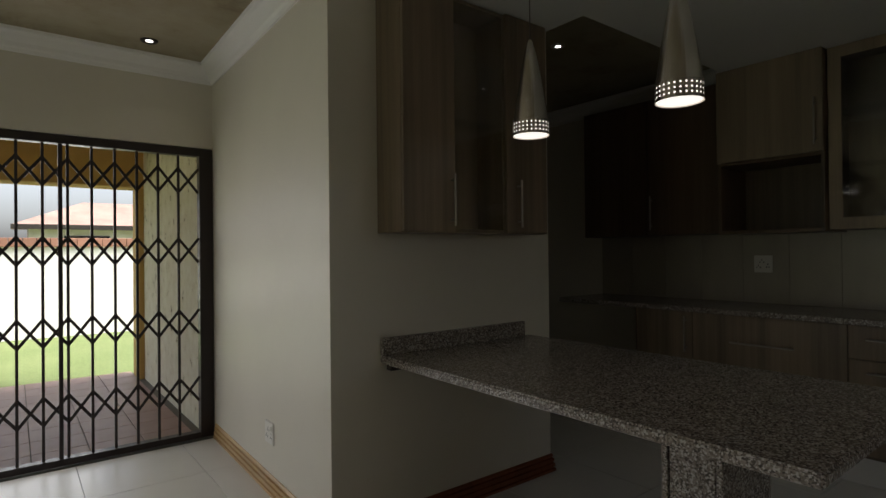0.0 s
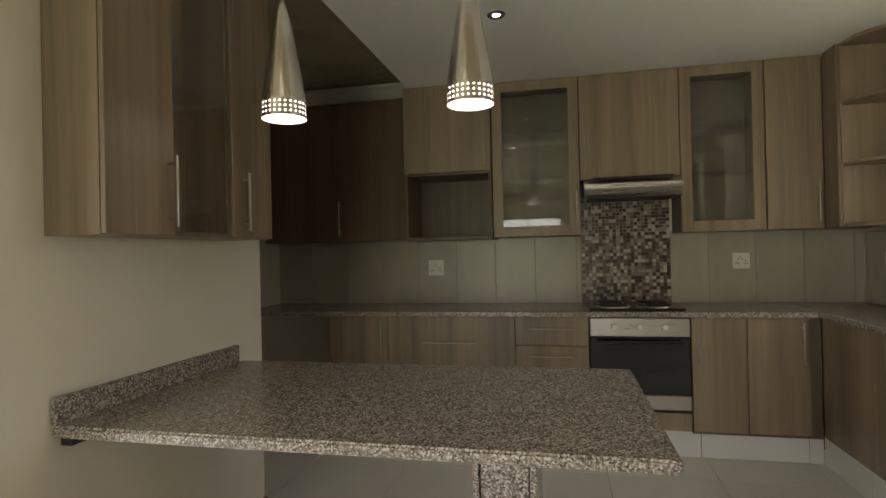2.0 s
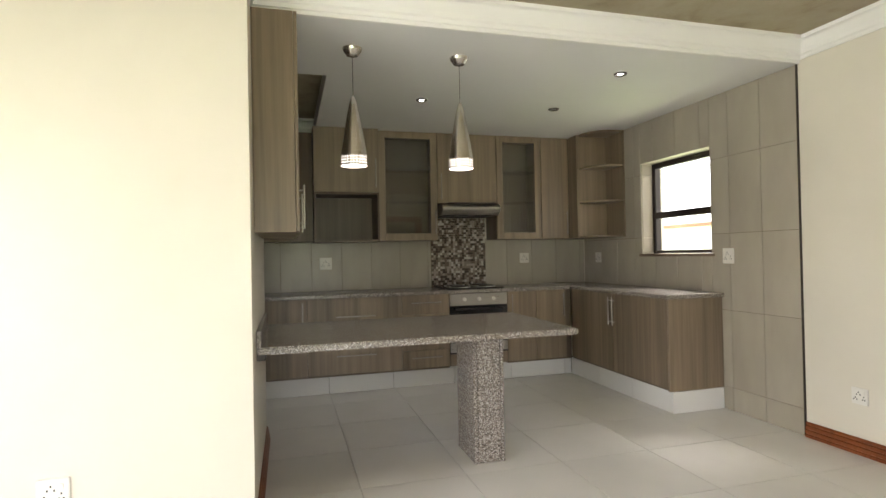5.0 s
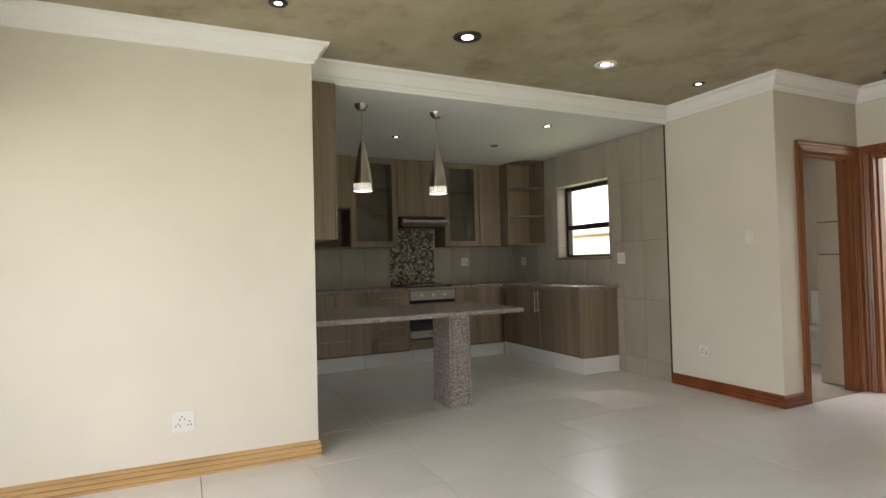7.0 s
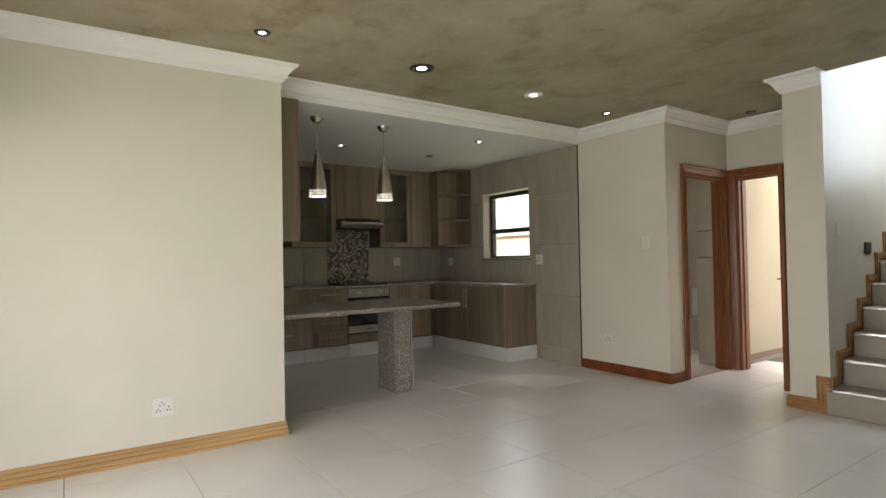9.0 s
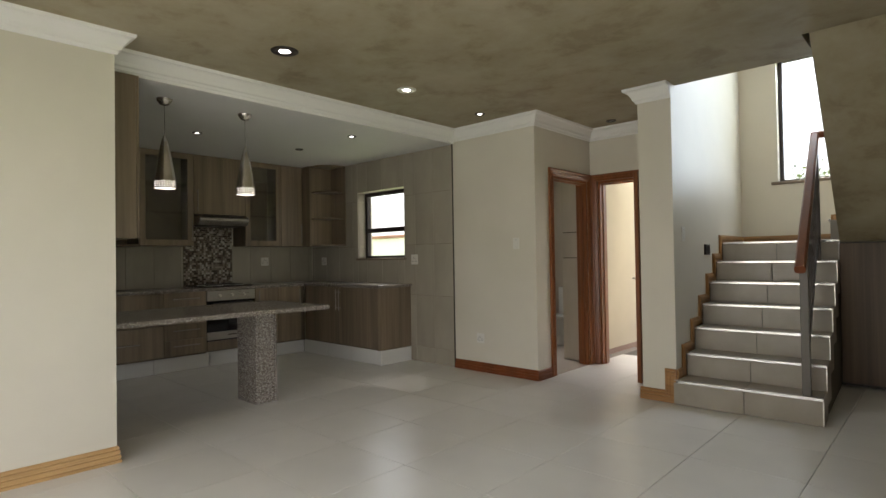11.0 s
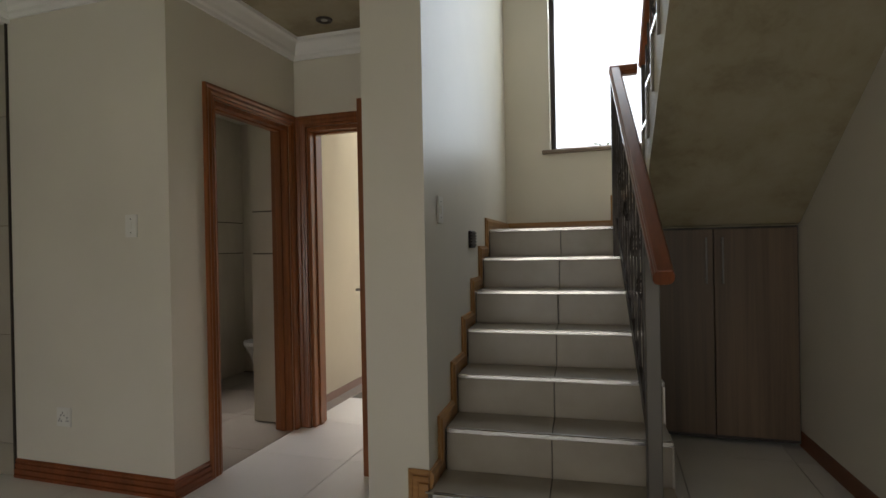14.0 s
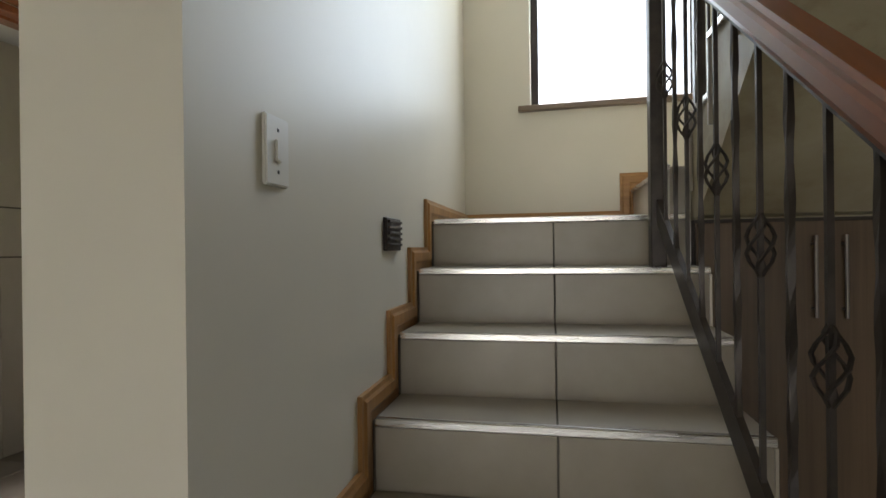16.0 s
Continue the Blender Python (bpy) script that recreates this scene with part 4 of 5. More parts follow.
u = wall_unit(3.25, 2.665, "tall dark grey-brown wall cabinet with a door")
carcass(u, 3.25, 2.665, UZ0, 2.45)
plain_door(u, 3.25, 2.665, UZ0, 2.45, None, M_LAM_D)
u = wall_unit(2.66, 2.105, "tall dark grey-brown wall cabinet with a door")
carcass(u, 2.66, 2.105, UZ0, 2.45)
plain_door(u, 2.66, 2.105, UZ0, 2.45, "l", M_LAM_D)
u = wall_unit(2.10, 1.478, "grey-brown wall cabinet with a door above an open microwave niche")
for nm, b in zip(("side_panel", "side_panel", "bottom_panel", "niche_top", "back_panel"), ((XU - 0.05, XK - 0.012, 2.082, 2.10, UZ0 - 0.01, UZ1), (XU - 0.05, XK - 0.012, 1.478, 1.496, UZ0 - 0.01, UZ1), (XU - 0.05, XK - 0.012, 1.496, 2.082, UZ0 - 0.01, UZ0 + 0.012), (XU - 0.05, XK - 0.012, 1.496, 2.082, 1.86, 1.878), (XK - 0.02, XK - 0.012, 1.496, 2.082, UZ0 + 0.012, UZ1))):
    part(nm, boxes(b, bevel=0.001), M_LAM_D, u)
d = part("door", boxes((XU - 0.07, XU - 0.052, 1.479, 2.099, 1.88, UZ1 - 0.002), bevel=0.0015), M_LAM, u)
bar_handle((XU - 0.07, 1.515, 1.92), (XU - 0.07, 1.515, 2.20), (-0.03, 0, 0), d)
u = wall_unit(1.475, 0.878, "grey-brown wall cabinet with a glass door and shelves")
carcass(u, 1.475, 0.878, UZ0, UZ1)
glass_door(u, 1.475, 0.878, UZ0, UZ1)
bar_handle((XU, 0.905, UZ0 + 0.06), (XU, 0.905, UZ0 + 0.30), (-0.03, 0, 0), u)
u = wall_unit(0.875, 0.238, "grey-brown wall cabinet with a door above the extractor hood")
carcass(u, 0.875, 0.238, 1.785, UZ1)
plain_door(u, 0.875, 0.238, 1.785, UZ1, "l")
u = wall_unit(0.235, -0.27, "grey-brown wall cabinet with a glass door and shelves")
carcass(u, 0.235, -0.27, UZ0, UZ1)
glass_door(u, 0.235, -0.27, UZ0, UZ1)
u = wall_unit(-0.275, -0.595, "grey-brown corner wall cabinet with a door")
carcass(u, -0.275, -0.595, UZ0, UZ1)
plain_door(u, -0.275, -0.60, UZ0, UZ1, "r")
u = thing("corner_cabinet", (4.2, -0.8, UZ0), "dark grey-brown corner wall cabinet beside the open shelf", "kitchen cabinet", "wall cabinets along the kitchen wall")
part("side_panel", boxes((3.935, XU - 0.002, -0.62, -0.602, UZ0, UZ1), bevel=0.001), M_LAM, u)
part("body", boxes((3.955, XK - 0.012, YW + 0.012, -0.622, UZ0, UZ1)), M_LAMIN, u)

shelf = thing("open_corner_shelf", (3.8, -0.85, UZ0), "open grey-brown corner shelf unit with rounded shelves", "shelf")
part("side_panel", boxes((3.935, 3.953, YW + 0.012, -0.622, UZ0, UZ1), bevel=0.001), M_LAM, shelf)
part("back_panel", boxes((3.62, 3.934, YW + 0.012, YW + 0.028, UZ0, UZ1), bevel=0.001), M_LAM, shelf)
for z in (UZ0, 1.77, 2.13, UZ1 - 0.018):
    bm = bmesh.new()
    pl = [(3.934, YW + 0.03), (3.934, -0.63)]
    for k in range(9):
        an = math.pi / 2 * k / 8
        pl.append((3.87 - 0.24 * math.sin(an), YW + 0.10 + (-0.63 - YW - 0.10) * math.cos(an)))
    pl.append((3.63, YW + 0.03))
    a = [bm.verts.new((x, y, z)) for x, y in pl]
    b = [bm.verts.new((x, y, z + 0.018)) for x, y in pl]
    bm.faces.new(a[::-1]), bm.faces.new(b)
    for k in range(len(pl)):
        bm.faces.new((a[k], a[(k + 1) % len(pl)], b[(k + 1) % len(pl)], b[k]))
    part("shelf", bm, M_LAM, shelf)

# cabinet above the breakfast counter
YA = 2.285
ca = thing("counter_wall_cabinet", (2.05, 2.4, 1.39), "grey-brown wall cabinet with glass middle door above the breakfast counter", "kitchen cabinet")
CX0, CX1, CZ0, CZ1 = 1.60, 2.525, 1.39, 2.497
for nm, b in zip(("side_panel", "side_panel", "bottom_panel", "top_panel", "back_panel", "divider", "divider"), ((CX0, CX0 + 0.018, YA + T + 0.002, YB - 0.001, CZ0, CZ1), (CX1 - 0.018, CX1, YA + T + 0.002, YB - 0.001, CZ0, CZ1), (CX0 + 0.018, CX1 - 0.018, YA + T + 0.002, YB - 0.001, CZ0, CZ0 + 0.018), (CX0 + 0.018, CX1 - 0.018, YA + T + 0.002, YB - 0.001, CZ1 - 0.018, CZ1), (CX0 + 0.018, CX1 - 0.018, YB - 0.01, YB - 0.001, CZ0 + 0.018, CZ1 - 0.018),
                    (1.885, 1.901, YA + T + 0.002, YB - 0.01, CZ0 + 0.018, CZ1 - 0.018), (2.215, 2.231, YA + T + 0.002, YB - 0.01, CZ0 + 0.018, CZ1 - 0.018))):
    part(nm, boxes(b, bevel=0.001), M_LAM, ca)
d = part("door", boxes((CX0 + 0.001, 1.889, YA, YA + T, CZ0 + 0.003, CZ1), bevel=0.0015), M_LAM, ca)
bar_handle((1.865, YA, CZ0 + 0.03), (1.865, YA, CZ0 + 0.27), (0, -0.03, 0), d)
g = part("glass_door", boxes((1.894, 2.222, YA + 0.006, YA + 0.011, CZ0 + 0.003, CZ1)), M_GLASS, ca, "clear glass door")
part("shelf", boxes((1.902, 2.214, YA + 0.04, YB - 0.011, 1.93, 1.936)), M_GLASS, ca, "clear glass shelf")
d = part("door", boxes((2.227, CX1 - 0.001, YA, YA + T, CZ0 + 0.003, CZ1), bevel=0.0015), M_LAM, ca)
bar_handle((2.30, YA, CZ0 + 0.03), (2.30, YA, CZ0 + 0.27), (0, -0.03, 0), d)

# breakfast counter
PX0, PX1, PY0, PY1, PZ = 1.605, 2.60, 0.742, 2.500, 0.825
ct = thing("breakfast_counter", (2.1, 1.2, 0), "speckled granite breakfast counter on a granite pier", "counter")
bm = boxes((PX0, PX1, PY0, PY1, PZ - 0.036, PZ))
bmesh.ops.bevel(bm, geom=list(bm.edges), offset=0.007, segments=3, affect="EDGES")
part("slab", bm, M_GRANITE, ct)
part("upstand", boxes((PX0 + 0.002, 2.55, PY1 - 0.022, PY1 + 0.002, PZ - 0.002, PZ + 0.082), bevel=0.004), M_GRANITE, ct)
part("pier_core", boxes((1.935, 2.235, 1.112, 1.263, 0.001, PZ - 0.037), bevel=0.002), M_GRANITE, ct)
part("pier_front", boxes((1.91, 1.934, 1.1145, 1.2605, 0.001, PZ - 0.037), bevel=0.003), M_GRANITE, ct)
part("pier_edge", boxes((1.905, 2.24, 1.264, 1.285, 0.001, PZ - 0.037), bevel=0.003), M_GRANITE, ct)
part("pier_edge", boxes((1.905, 2.24, 1.090, 1.111, 0.001, PZ - 0.037), bevel=0.003), M_GRANITE, ct)
part("bracket", boxes((1.64, 2.4, PY1 - 0.04, PY1 + 0.002, PZ - 0.07, PZ - 0.037), bevel=0.003), M_IRON, ct, "dark metal wall bracket")

# ---------- lamps ----------
M_SHADE = material("brushed_nickel_shade", (0.58, 0.55, 0.5), 0.25, 1.0)


def pendant(x, y):
    p = thing("pendant_lamp", (x, y, KCEIL), "brushed metal cone pendant lamp with perforated rim, lit", "pendant lamp", "pendant lamps over the breakfast counter")
    part("canopy", lathe((x, y, KCEIL), [(0.0, -0.05), (0.012, -0.05), (0.035, -0.042), (0.055, -0.015), (0.06, 0.0)], 28), M_SHADE, p, "round brushed metal ceiling cup")
    part("cord", rod((x, y, KCEIL - 0.045), (x, y, 2.215), 0.002, 6), M_POST, p, "thin grey cord")
    zt, zb, rt, rb = 2.22, 1.80, 0.012, 0.078
    prof = [(rt * 0.4, zt), (rt, zt - 0.012)]
    for k in range(1, 9):
        u = k / 8
        prof.append((rt + (rb - rt) * (u ** 0.8), zt - 0.012 - (zt - 0.012 - (zb + 0.062)) * u))
    shade = part("shade", lathe((x, y, 0), prof, 40), M_SHADE, p, "brushed metal cone shade")
    # perforated rim: rings and posts round square holes
    bm = bmesh.new()
    seg, rows = 27, 3
    rr = rb
    levels = []
    z = zb + 0.062
    hole, bar = 0.006, 0.0105
    for k in range(rows):
        levels += [(z, z - bar, True), (z - bar, z - bar - hole, False)]
        z -= bar + hole
    levels.append((z, zb, True))

    def ring(a0, a1, za, zb_):
        q = [bm.verts.new((x + rr * math.cos(a), y + rr * math.sin(a), zz)) for a, zz in ((a0, za), (a1, za), (a1, zb_), (a0, zb_))]
        bm.faces.new(q)

    for za, zb_, full in levels:
        for k in range(seg):
            a0, a1 = 2 * math.pi * k / seg, 2 * math.pi * (k + (1 if full else 0.68)) / seg
            ring(a0, a1, za, zb_)
    part("perforated_rim", bm, M_SHADE, p, "metal rim with three rows of square holes")
    bm = bmesh.new()
    cyl(bm, (x, y, zb + 0.004), (x, y, zb + 0.058), rb - 0.004, seg=32)
    part("diffuser", bm, M_BULB, p, "glowing white diffuser")
    return p


pendant(2.047, 1.957)
pendant(2.055, 1.288)


def downlight(x, y, z, lit, ring_mat, label, r=0.045):
    p = thing("downlight", (x, y, z), label, "downlight", "recessed ceiling downlights")
    part("ring", lathe((x, y, z), [(r * 0.42, -0.0045), (r * 0.6, -0.003), (r * 0.68, -0.009), (r * 0.9, -0.010), (r, -0.006), (r * 1.02, -0.0005)], 28), ring_mat, p, "round metal ring")
    bm = bmesh.new()
    cyl(bm, (x, y, z - 0.005), (x, y, z - 0.001), r * 0.42, seg=24)
    part("lens", bm, M_SPOT if lit else M_DIM, p, "round lamp face")
    if lit:
        d = bpy.data.lights.new("downlight_beam", "SPOT")
        d.energy, d.spot_size, d.spot_blend, d.shadow_soft_size, d.color = 0.28, radians(95), 0.6, 0.03, (1, 0.9, 0.76)
        new("downlight_beam", d).matrix_world = look((x, y, z - 0.02), (x, y, 0))


for x, y, lit, mat, lab, r in ((0.84, 2.79, True, M_BLACK, "dark recessed ceiling downlight, lit", 0.05), (0.85, 1.62, True, M_IRON, "wide dark recessed ceiling downlight, lit", 0.09), (0.90, 0.44, True, M_PLASTIC, "white recessed ceiling downlight, lit", 0.08),
                               (0.96, -0.61, True, M_IRON, "small dark recessed ceiling downlight, lit", 0.05), (0.17, -1.83, False, M_IRON, "dark recessed ceiling downlight, unlit", 0.05), (0.95, 4.14, True, M_BLACK, "dark recessed ceiling downlight, lit", 0.05)):
    downlight(x, y, CEIL, lit, mat, lab, r)
for x, y, lit in ((3.0, 1.30, True), (3.04, 0.12, False), (2.095, 0.095, True)):
    downlight(x, y, KCEIL, lit, M_POST, "dark metal kitchen downlight" + (", lit" if lit else ", unlit"), 0.045)
downlight(3.09, 2.67, CEIL, True, M_NICKEL, "brushed metal downlight in the concrete ceiling, lit", 0.045)

# ---------- switches and sockets ----------


def plate(name, at, normal, w, h, label, category, kind):
    """Wall plate centred on at; kind: socket or switch."""
    n = Vector(normal)
    s = Vector((0, 0, 1)).cross(n)
    p = thing(name, at, label, category)
    c = Vector(at)

    def bx(u0, u1, z0, z1, d0, d1, bev):
        bm = bmesh.new()
        q = [c + s * a + n * b + Vector((0, 0, z)) for a, z, b in ((u0, z0, d0), (u1, z1, d1))]
        lo = [min(q[0][k], q[1][k]) for k in range(3)]
        hi = [max(q[0][k], q[1][k]) for k in range(3)]
        add_box(bm, lo[0], hi[0], lo[1], hi[1], lo[2], hi[2])
        if bev:
            bmesh.ops.bevel(bm, geom=list(bm.edges), offset=bev, segments=2, affect="EDGES")
        return bm

    part("face_plate", bx(-w / 2, w / 2, -h / 2, h / 2, -0.002, 0.009, 0.003), M_PLASTIC, p, "white plastic plate")
    if kind == "socket":
        for a, b in ((-0.02, 0.012), (0.005, 0.012), (-0.0075, 0.028), (0.03, -0.002), (0.022, -0.022), (0.038, -0.022), (-0.03, -0.012), (-0.018, -0.024), (-0.04, -0.024)):
            sx, sz = w / 0.1 * 0.85, h / 0.1 * 0.85
            part("pin_hole", bx(a * sx - 0.003, a * sx + 0.003, b * sz - 0.0045, b * sz + 0.0045, 0.006, 0.0095, 0), M_HOLE, p)
        part("rocker", bx(w * 0.18, w * 0.32, h * 0.1, h * 0.32, 0.008, 0.013, 0.001), M_PLASTIC, p)
    else:
        part("rocker", bx(-w * 0.14, w * 0.14, -h * 0.16, h * 0.16, 0.008, 0.014, 0.002), M_PLASTIC, p, "white rocker switch")
        for b in (-0.3, 0.3):
            part("screw", bx(-0.003, 0.003, b * h - 0.003, b * h + 0.003, 0.008, 0.0098, 0), M_HOLE, p)


plate("wall_socket", (XA + 0.022, 3.28, 0.325), (-1, 0, 0), 0.12, 0.12, "white double wall socket above the skirting", "socket", "socket")
plate("wall_socket", (1.295, YW, 0.355), (0, 1, 0), 0.10, 0.10, "white wall socket above the skirting", "socket", "socket")
plate("wall_switch", (0.81, YW, 1.36), (0, 1, 0), 0.075, 0.115, "white wall switch on cream wall", "switch", "switch")
plate("wall_socket", (XK - 0.010, 1.973, 1.195), (-1, 0, 0), 0.12, 0.12, "white double wall socket on splashback tiles", "socket", "socket")
plate("wall_socket", (XK - 0.010, -0.21, 1.21), (-1, 0, 0), 0.11, 0.11, "white wall socket on splashback tiles", "socket", "socket")
plate("wall_socket", (4.14, YW + 0.010, 1.20), (0, 1, 0), 0.11, 0.11, "white wall socket on wall tiles", "socket", "socket")
plate("wall_socket", (2.285, YW + 0.010, 1.21), (0, 1, 0), 0.11, 0.12, "white wall socket beside the kitchen window", "socket", "socket")
SKEW[0] = 0.05
plate("stair_switch", (XS0, -1.236, 1.397), (-1, 0, 0), 0.085, 0.125, "white wall switch beside the stairs", "switch", "switch")

vent = thing("wall_vent", (XS0, -1.96, 1.265), "small dark louvred wall grille beside the stairs", "vent")
part("frame", boxes((XS0 - 0.012, XS0 + 0.001, -2.04, -1.885, 1.215, 1.315), bevel=0.003), M_BLACK, vent)
for k in range(5):
    z = 1.229 + k * 0.0175
    part("slat", boxes((XS0 - 0.02, XS0 - 0.011, -2.03, -1.895, z, z + 0.008), bevel=0.001), M_IRON, vent)

SKEW[0] = 0.0
# ---------- bathroom beyond the open doorway ----------
bath_wall = structure("wall_bathroom", wall_mesh("x", 2.08, 2.30, -3.7, -1.22, 0, 2.6, [(-2.88, -1.95, 1.21, 2.06)]), M_GROUT, "grey tiled bathroom wall with a window")
structure("wall_bathroom_back", wall_mesh("y", -3.5, -3.7, 0.74, 2.08, 0, 2.6), M_BTILE, "beige tiled bathroom back wall")
structure("wall_bathroom_side", wall_mesh("x", 0.72, 0.74, -3.5, -2.27, 0, 2.6), M_BTILE, "beige tiled bathroom wall")
structure("wall_bathroom_stub", wall_mesh("y", -2.15, -2.27, 0.70, 0.96, 0, 2.5), M_GROUT, "short beige tiled wall beside the bathroom doorway")
stub = bpy.data.objects["wall_bathroom_stub"]
for z0, z1 in ((0.0, 1.198), (1.202, 1.498), (1.502, 2.5)):
    part("tile", boxes((0.715, 0.968, -2.149, -2.139, z0 + 0.003, z1 - 0.003), bevel=0.0015), M_BTILE, stub)
    part("tile", boxes((0.961, 0.971, -2.27, -2.151, z0 + 0.003, z1 - 0.003), bevel=0.0015), M_BTILE, stub)
    for y0, y1 in ((-3.5, -2.88), (-2.88, -1.95), (-1.95, -1.22)):
        for za, zb in (((z0, min(z1, 1.21)), (max(z0, 2.06), z1)) if y0 == -2.88 else ((z0, z1),)):
            if zb - za > 0.02:
                part("tile", boxes((2.07, 2.08, y0 + 0.002, y1 - 0.002, za + 0.003, zb - 0.003), bevel=0.0015), M_BTILE, bath_wall)
w4 = thing("window_4", (2.2, -2.36, 1.21), "black-framed bathroom window with frosted panes", "window", kind="structure")
part("window_frame", boxes((2.235, 2.275, -2.879, -2.835, 1.211, 2.059), (2.235, 2.275, -1.995, -1.951, 1.211, 2.059), (2.235, 2.275, -2.835, -1.995, 1.211, 1.25), (2.235, 2.275, -2.835, -1.995, 2.015, 2.059), (2.235, 2.275, -2.835, -1.995, 1.50, 1.55), bevel=0.003), M_BLACK, w4)
for za, zb in ((1.24, 1.51), (1.54, 2.02)):
    g = part("pane", boxes((2.251, 2.259, -2.84, -1.99, za, zb)), M_GLASS, w4, "glass pane")
    g.visible_shadow = False
for y0, y1 in ((-2.879, -2.871), (-1.959, -1.951)):
    for z0, z1 in ((1.212, 1.497), (1.503, 2.058)):
        part("tile", boxes((2.075, 2.234, y0, y1, z0, z1), bevel=0.0012), M_BTILE, bath_wall)
part("tile", boxes((2.075, 2.234, -2.87, -1.96, 1.203, 1.2105), bevel=0.0012), M_BTILE, bath_wall)
wc = thing("toilet", (1.55, -3.3, 0), "white ceramic toilet in the bathroom", "toilet")
part("bowl", lathe((1.55, -3.1, 0), [(0.0, 0.0), (0.11, 0.0), (0.10, 0.12), (0.13, 0.26), (0.19, 0.37), (0.19, 0.40), (0.0, 0.41)], 24), M_CERAMIC, wc)
part("cistern", boxes((1.35, 1.75, -3.49, -3.32, 0.38, 0.78), bevel=0.02, segments=2), M_CERAMIC, wc)

# ---------- back yard beyond the end doorway ----------
M_YARD = plaster("brown_yard_tile", (0.26, 0.17, 0.13), 0.5, 0.15)
structure("yard_wall", wall_mesh("x", 0.72, 0.86, -7.5, -3.72, -0.15, 2.3), plaster("pale_yellow_plaster", (0.5, 0.44, 0.33), 0.8, 0.06), "pale yellow plastered outside wall", "wall")
structure("yard_wall_near", wall_mesh("x", 0.718, 0.70, -7.5, -2.28, -0.15, 2.6), bpy.data.materials["pale_yellow_plaster"], "pale yellow plastered outside wall", "wall")
structure("yard_skirting", boxes((0.688, 0.699, -7.5, -2.28, -0.04, 0.06)), M_YARD, "brown tile skirting of the outside wall", "skirting")
yard = structure("yard_paving", boxes((-1.0, 0.698, -7.5, -2.28, -0.15, -0.045)), M_GROUT, "brown tiled yard paving", "pavement")
structure("yard_eave", boxes((-0.34, 0.684, -3.05, -2.285, 2.42, 2.52), bevel=0.006), M_WHITE, "white boarded eave above the back doorway", "eave")
structure("yard_end_wall", wall_mesh("y", -7.5, -7.7, -3, 0.66, -0.15, 1.9), M_WHITEWALL, "white painted yard wall", "wall")
for k in range(12):
    for j in range(4):
        part("paving_tile", boxes((0.684 - (j + 1) * 0.4 + 0.004, 0.684 - j * 0.4, -2.29 - (k + 1) * 0.4 + 0.004, -2.29 - k * 0.4, -0.045, -0.035), bevel=0.0015), M_YARD, yard)

# ---------- patio and garden beyond the gate ----------
patio = structure("patio", boxes((-4.0, 1.5, YG + 0.2, 7.6, -0.2, -0.062)), M_GROUT, "brown-red tiled patio floor", "pavement")
for i in range(16):
    for j in range(9):
        x1, y1 = 1.35 - i * 0.33, YG + 0.22 + j * 0.33
        part("paving_tile", boxes((x1 - 0.324, x1, y1, y1 + 0.324, -0.062, -0.052), bevel=0.0015), M_PATIO, patio)
structure("patio_side_wall", wall_mesh("x", XG + 0.004, 1.6, YG + 0.2, 7.15, -0.1, 2.6), M_SPECK, "rough pale plaster patio wall with dark speckles", "wall")
structure("patio_pillar", boxes((1.36, 1.55, 7.15, 7.5, -0.1, 2.05), bevel=0.01), M_YELLOW, "yellow plastered patio pillar", "pillar")
structure("patio_beam", boxes((-2.9, 1.55, 7.15, 7.5, 2.05, 2.62), bevel=0.01), M_YELLOW, "yellow plastered patio beam", "beam")
structure("patio_ceiling", boxes((-2.9, 1.55, YG + 0.2, 7.5, 2.62, 2.75)), M_YELLOW, "yellow plastered patio ceiling", "ceiling")
garden_wall = structure("boundary_wall", boxes((-14, 14, 12.5, 12.7, -0.2, 1.48)), M_WHITEWALL, "white painted boundary wall with brick coping", "wall")
for k in range(90):
    part("coping_brick", boxes((-9 + k * 0.2 + 0.004, -9 + k * 0.2 + 0.196, 12.44, 12.76, 1.48, 1.64), bevel=0.006), M_BRICK, garden_wall)


def house(x0, x1, y, depth, eave, ridge, label):
    h = thing("neighbour_house", ((x0 + x1) / 2, y + depth / 2, -0.2), label, "house")
    part("wall", boxes((x0, x1, y, y + depth, -0.2, eave)), plaster("pale_house_plaster", (0.6, 0.56, 0.52), 0.8, 0.05), h)
    bm = bmesh.new()
    o = 0.5
    q = [bm.verts.new(p) for p in ((x0 - o, y - o, eave), (x1 + o, y - o, eave), (x1 + o, y + depth + o, eave), (x0 - o, y + depth + o, eave))]
    r = [bm.verts.new(p) for p in ((x0 + depth / 2, y + depth / 2, ridge), (x1 - depth / 2, y + depth / 2, ridge))]
    bm.faces.new(q[::-1]), bm.faces.new((q[0], q[1], r[1], r[0])), bm.faces.new((q[2], q[3], r[0], r[1])), bm.faces.new((q[1], q[2], r[1])), bm.faces.new((q[3], q[0], r[0]))
    part("roof", bm, M_ROOF, h, "terracotta tiled hip roof")
    part("fascia", boxes((x0 - o, x1 + o, y - o - 0.03, y - o, eave - 0.15, eave + 0.02)), M_IRON, h, "dark fascia board")
    for k in range(int((x1 - x0) / 3)):
        w = part("window", boxes((x0 + 1 + k * 3, x0 + 2.4 + k * 3, y - 0.04, y - 0.005, eave - 1.35, eave - 0.35)), M_OVENGLASS, h, "dark window")
        part("frame", boxes((x0 + 1.67 + k * 3, x0 + 1.73 + k * 3, y - 0.07, y - 0.041, eave - 1.35, eave - 0.35)), M_BLACK, w)


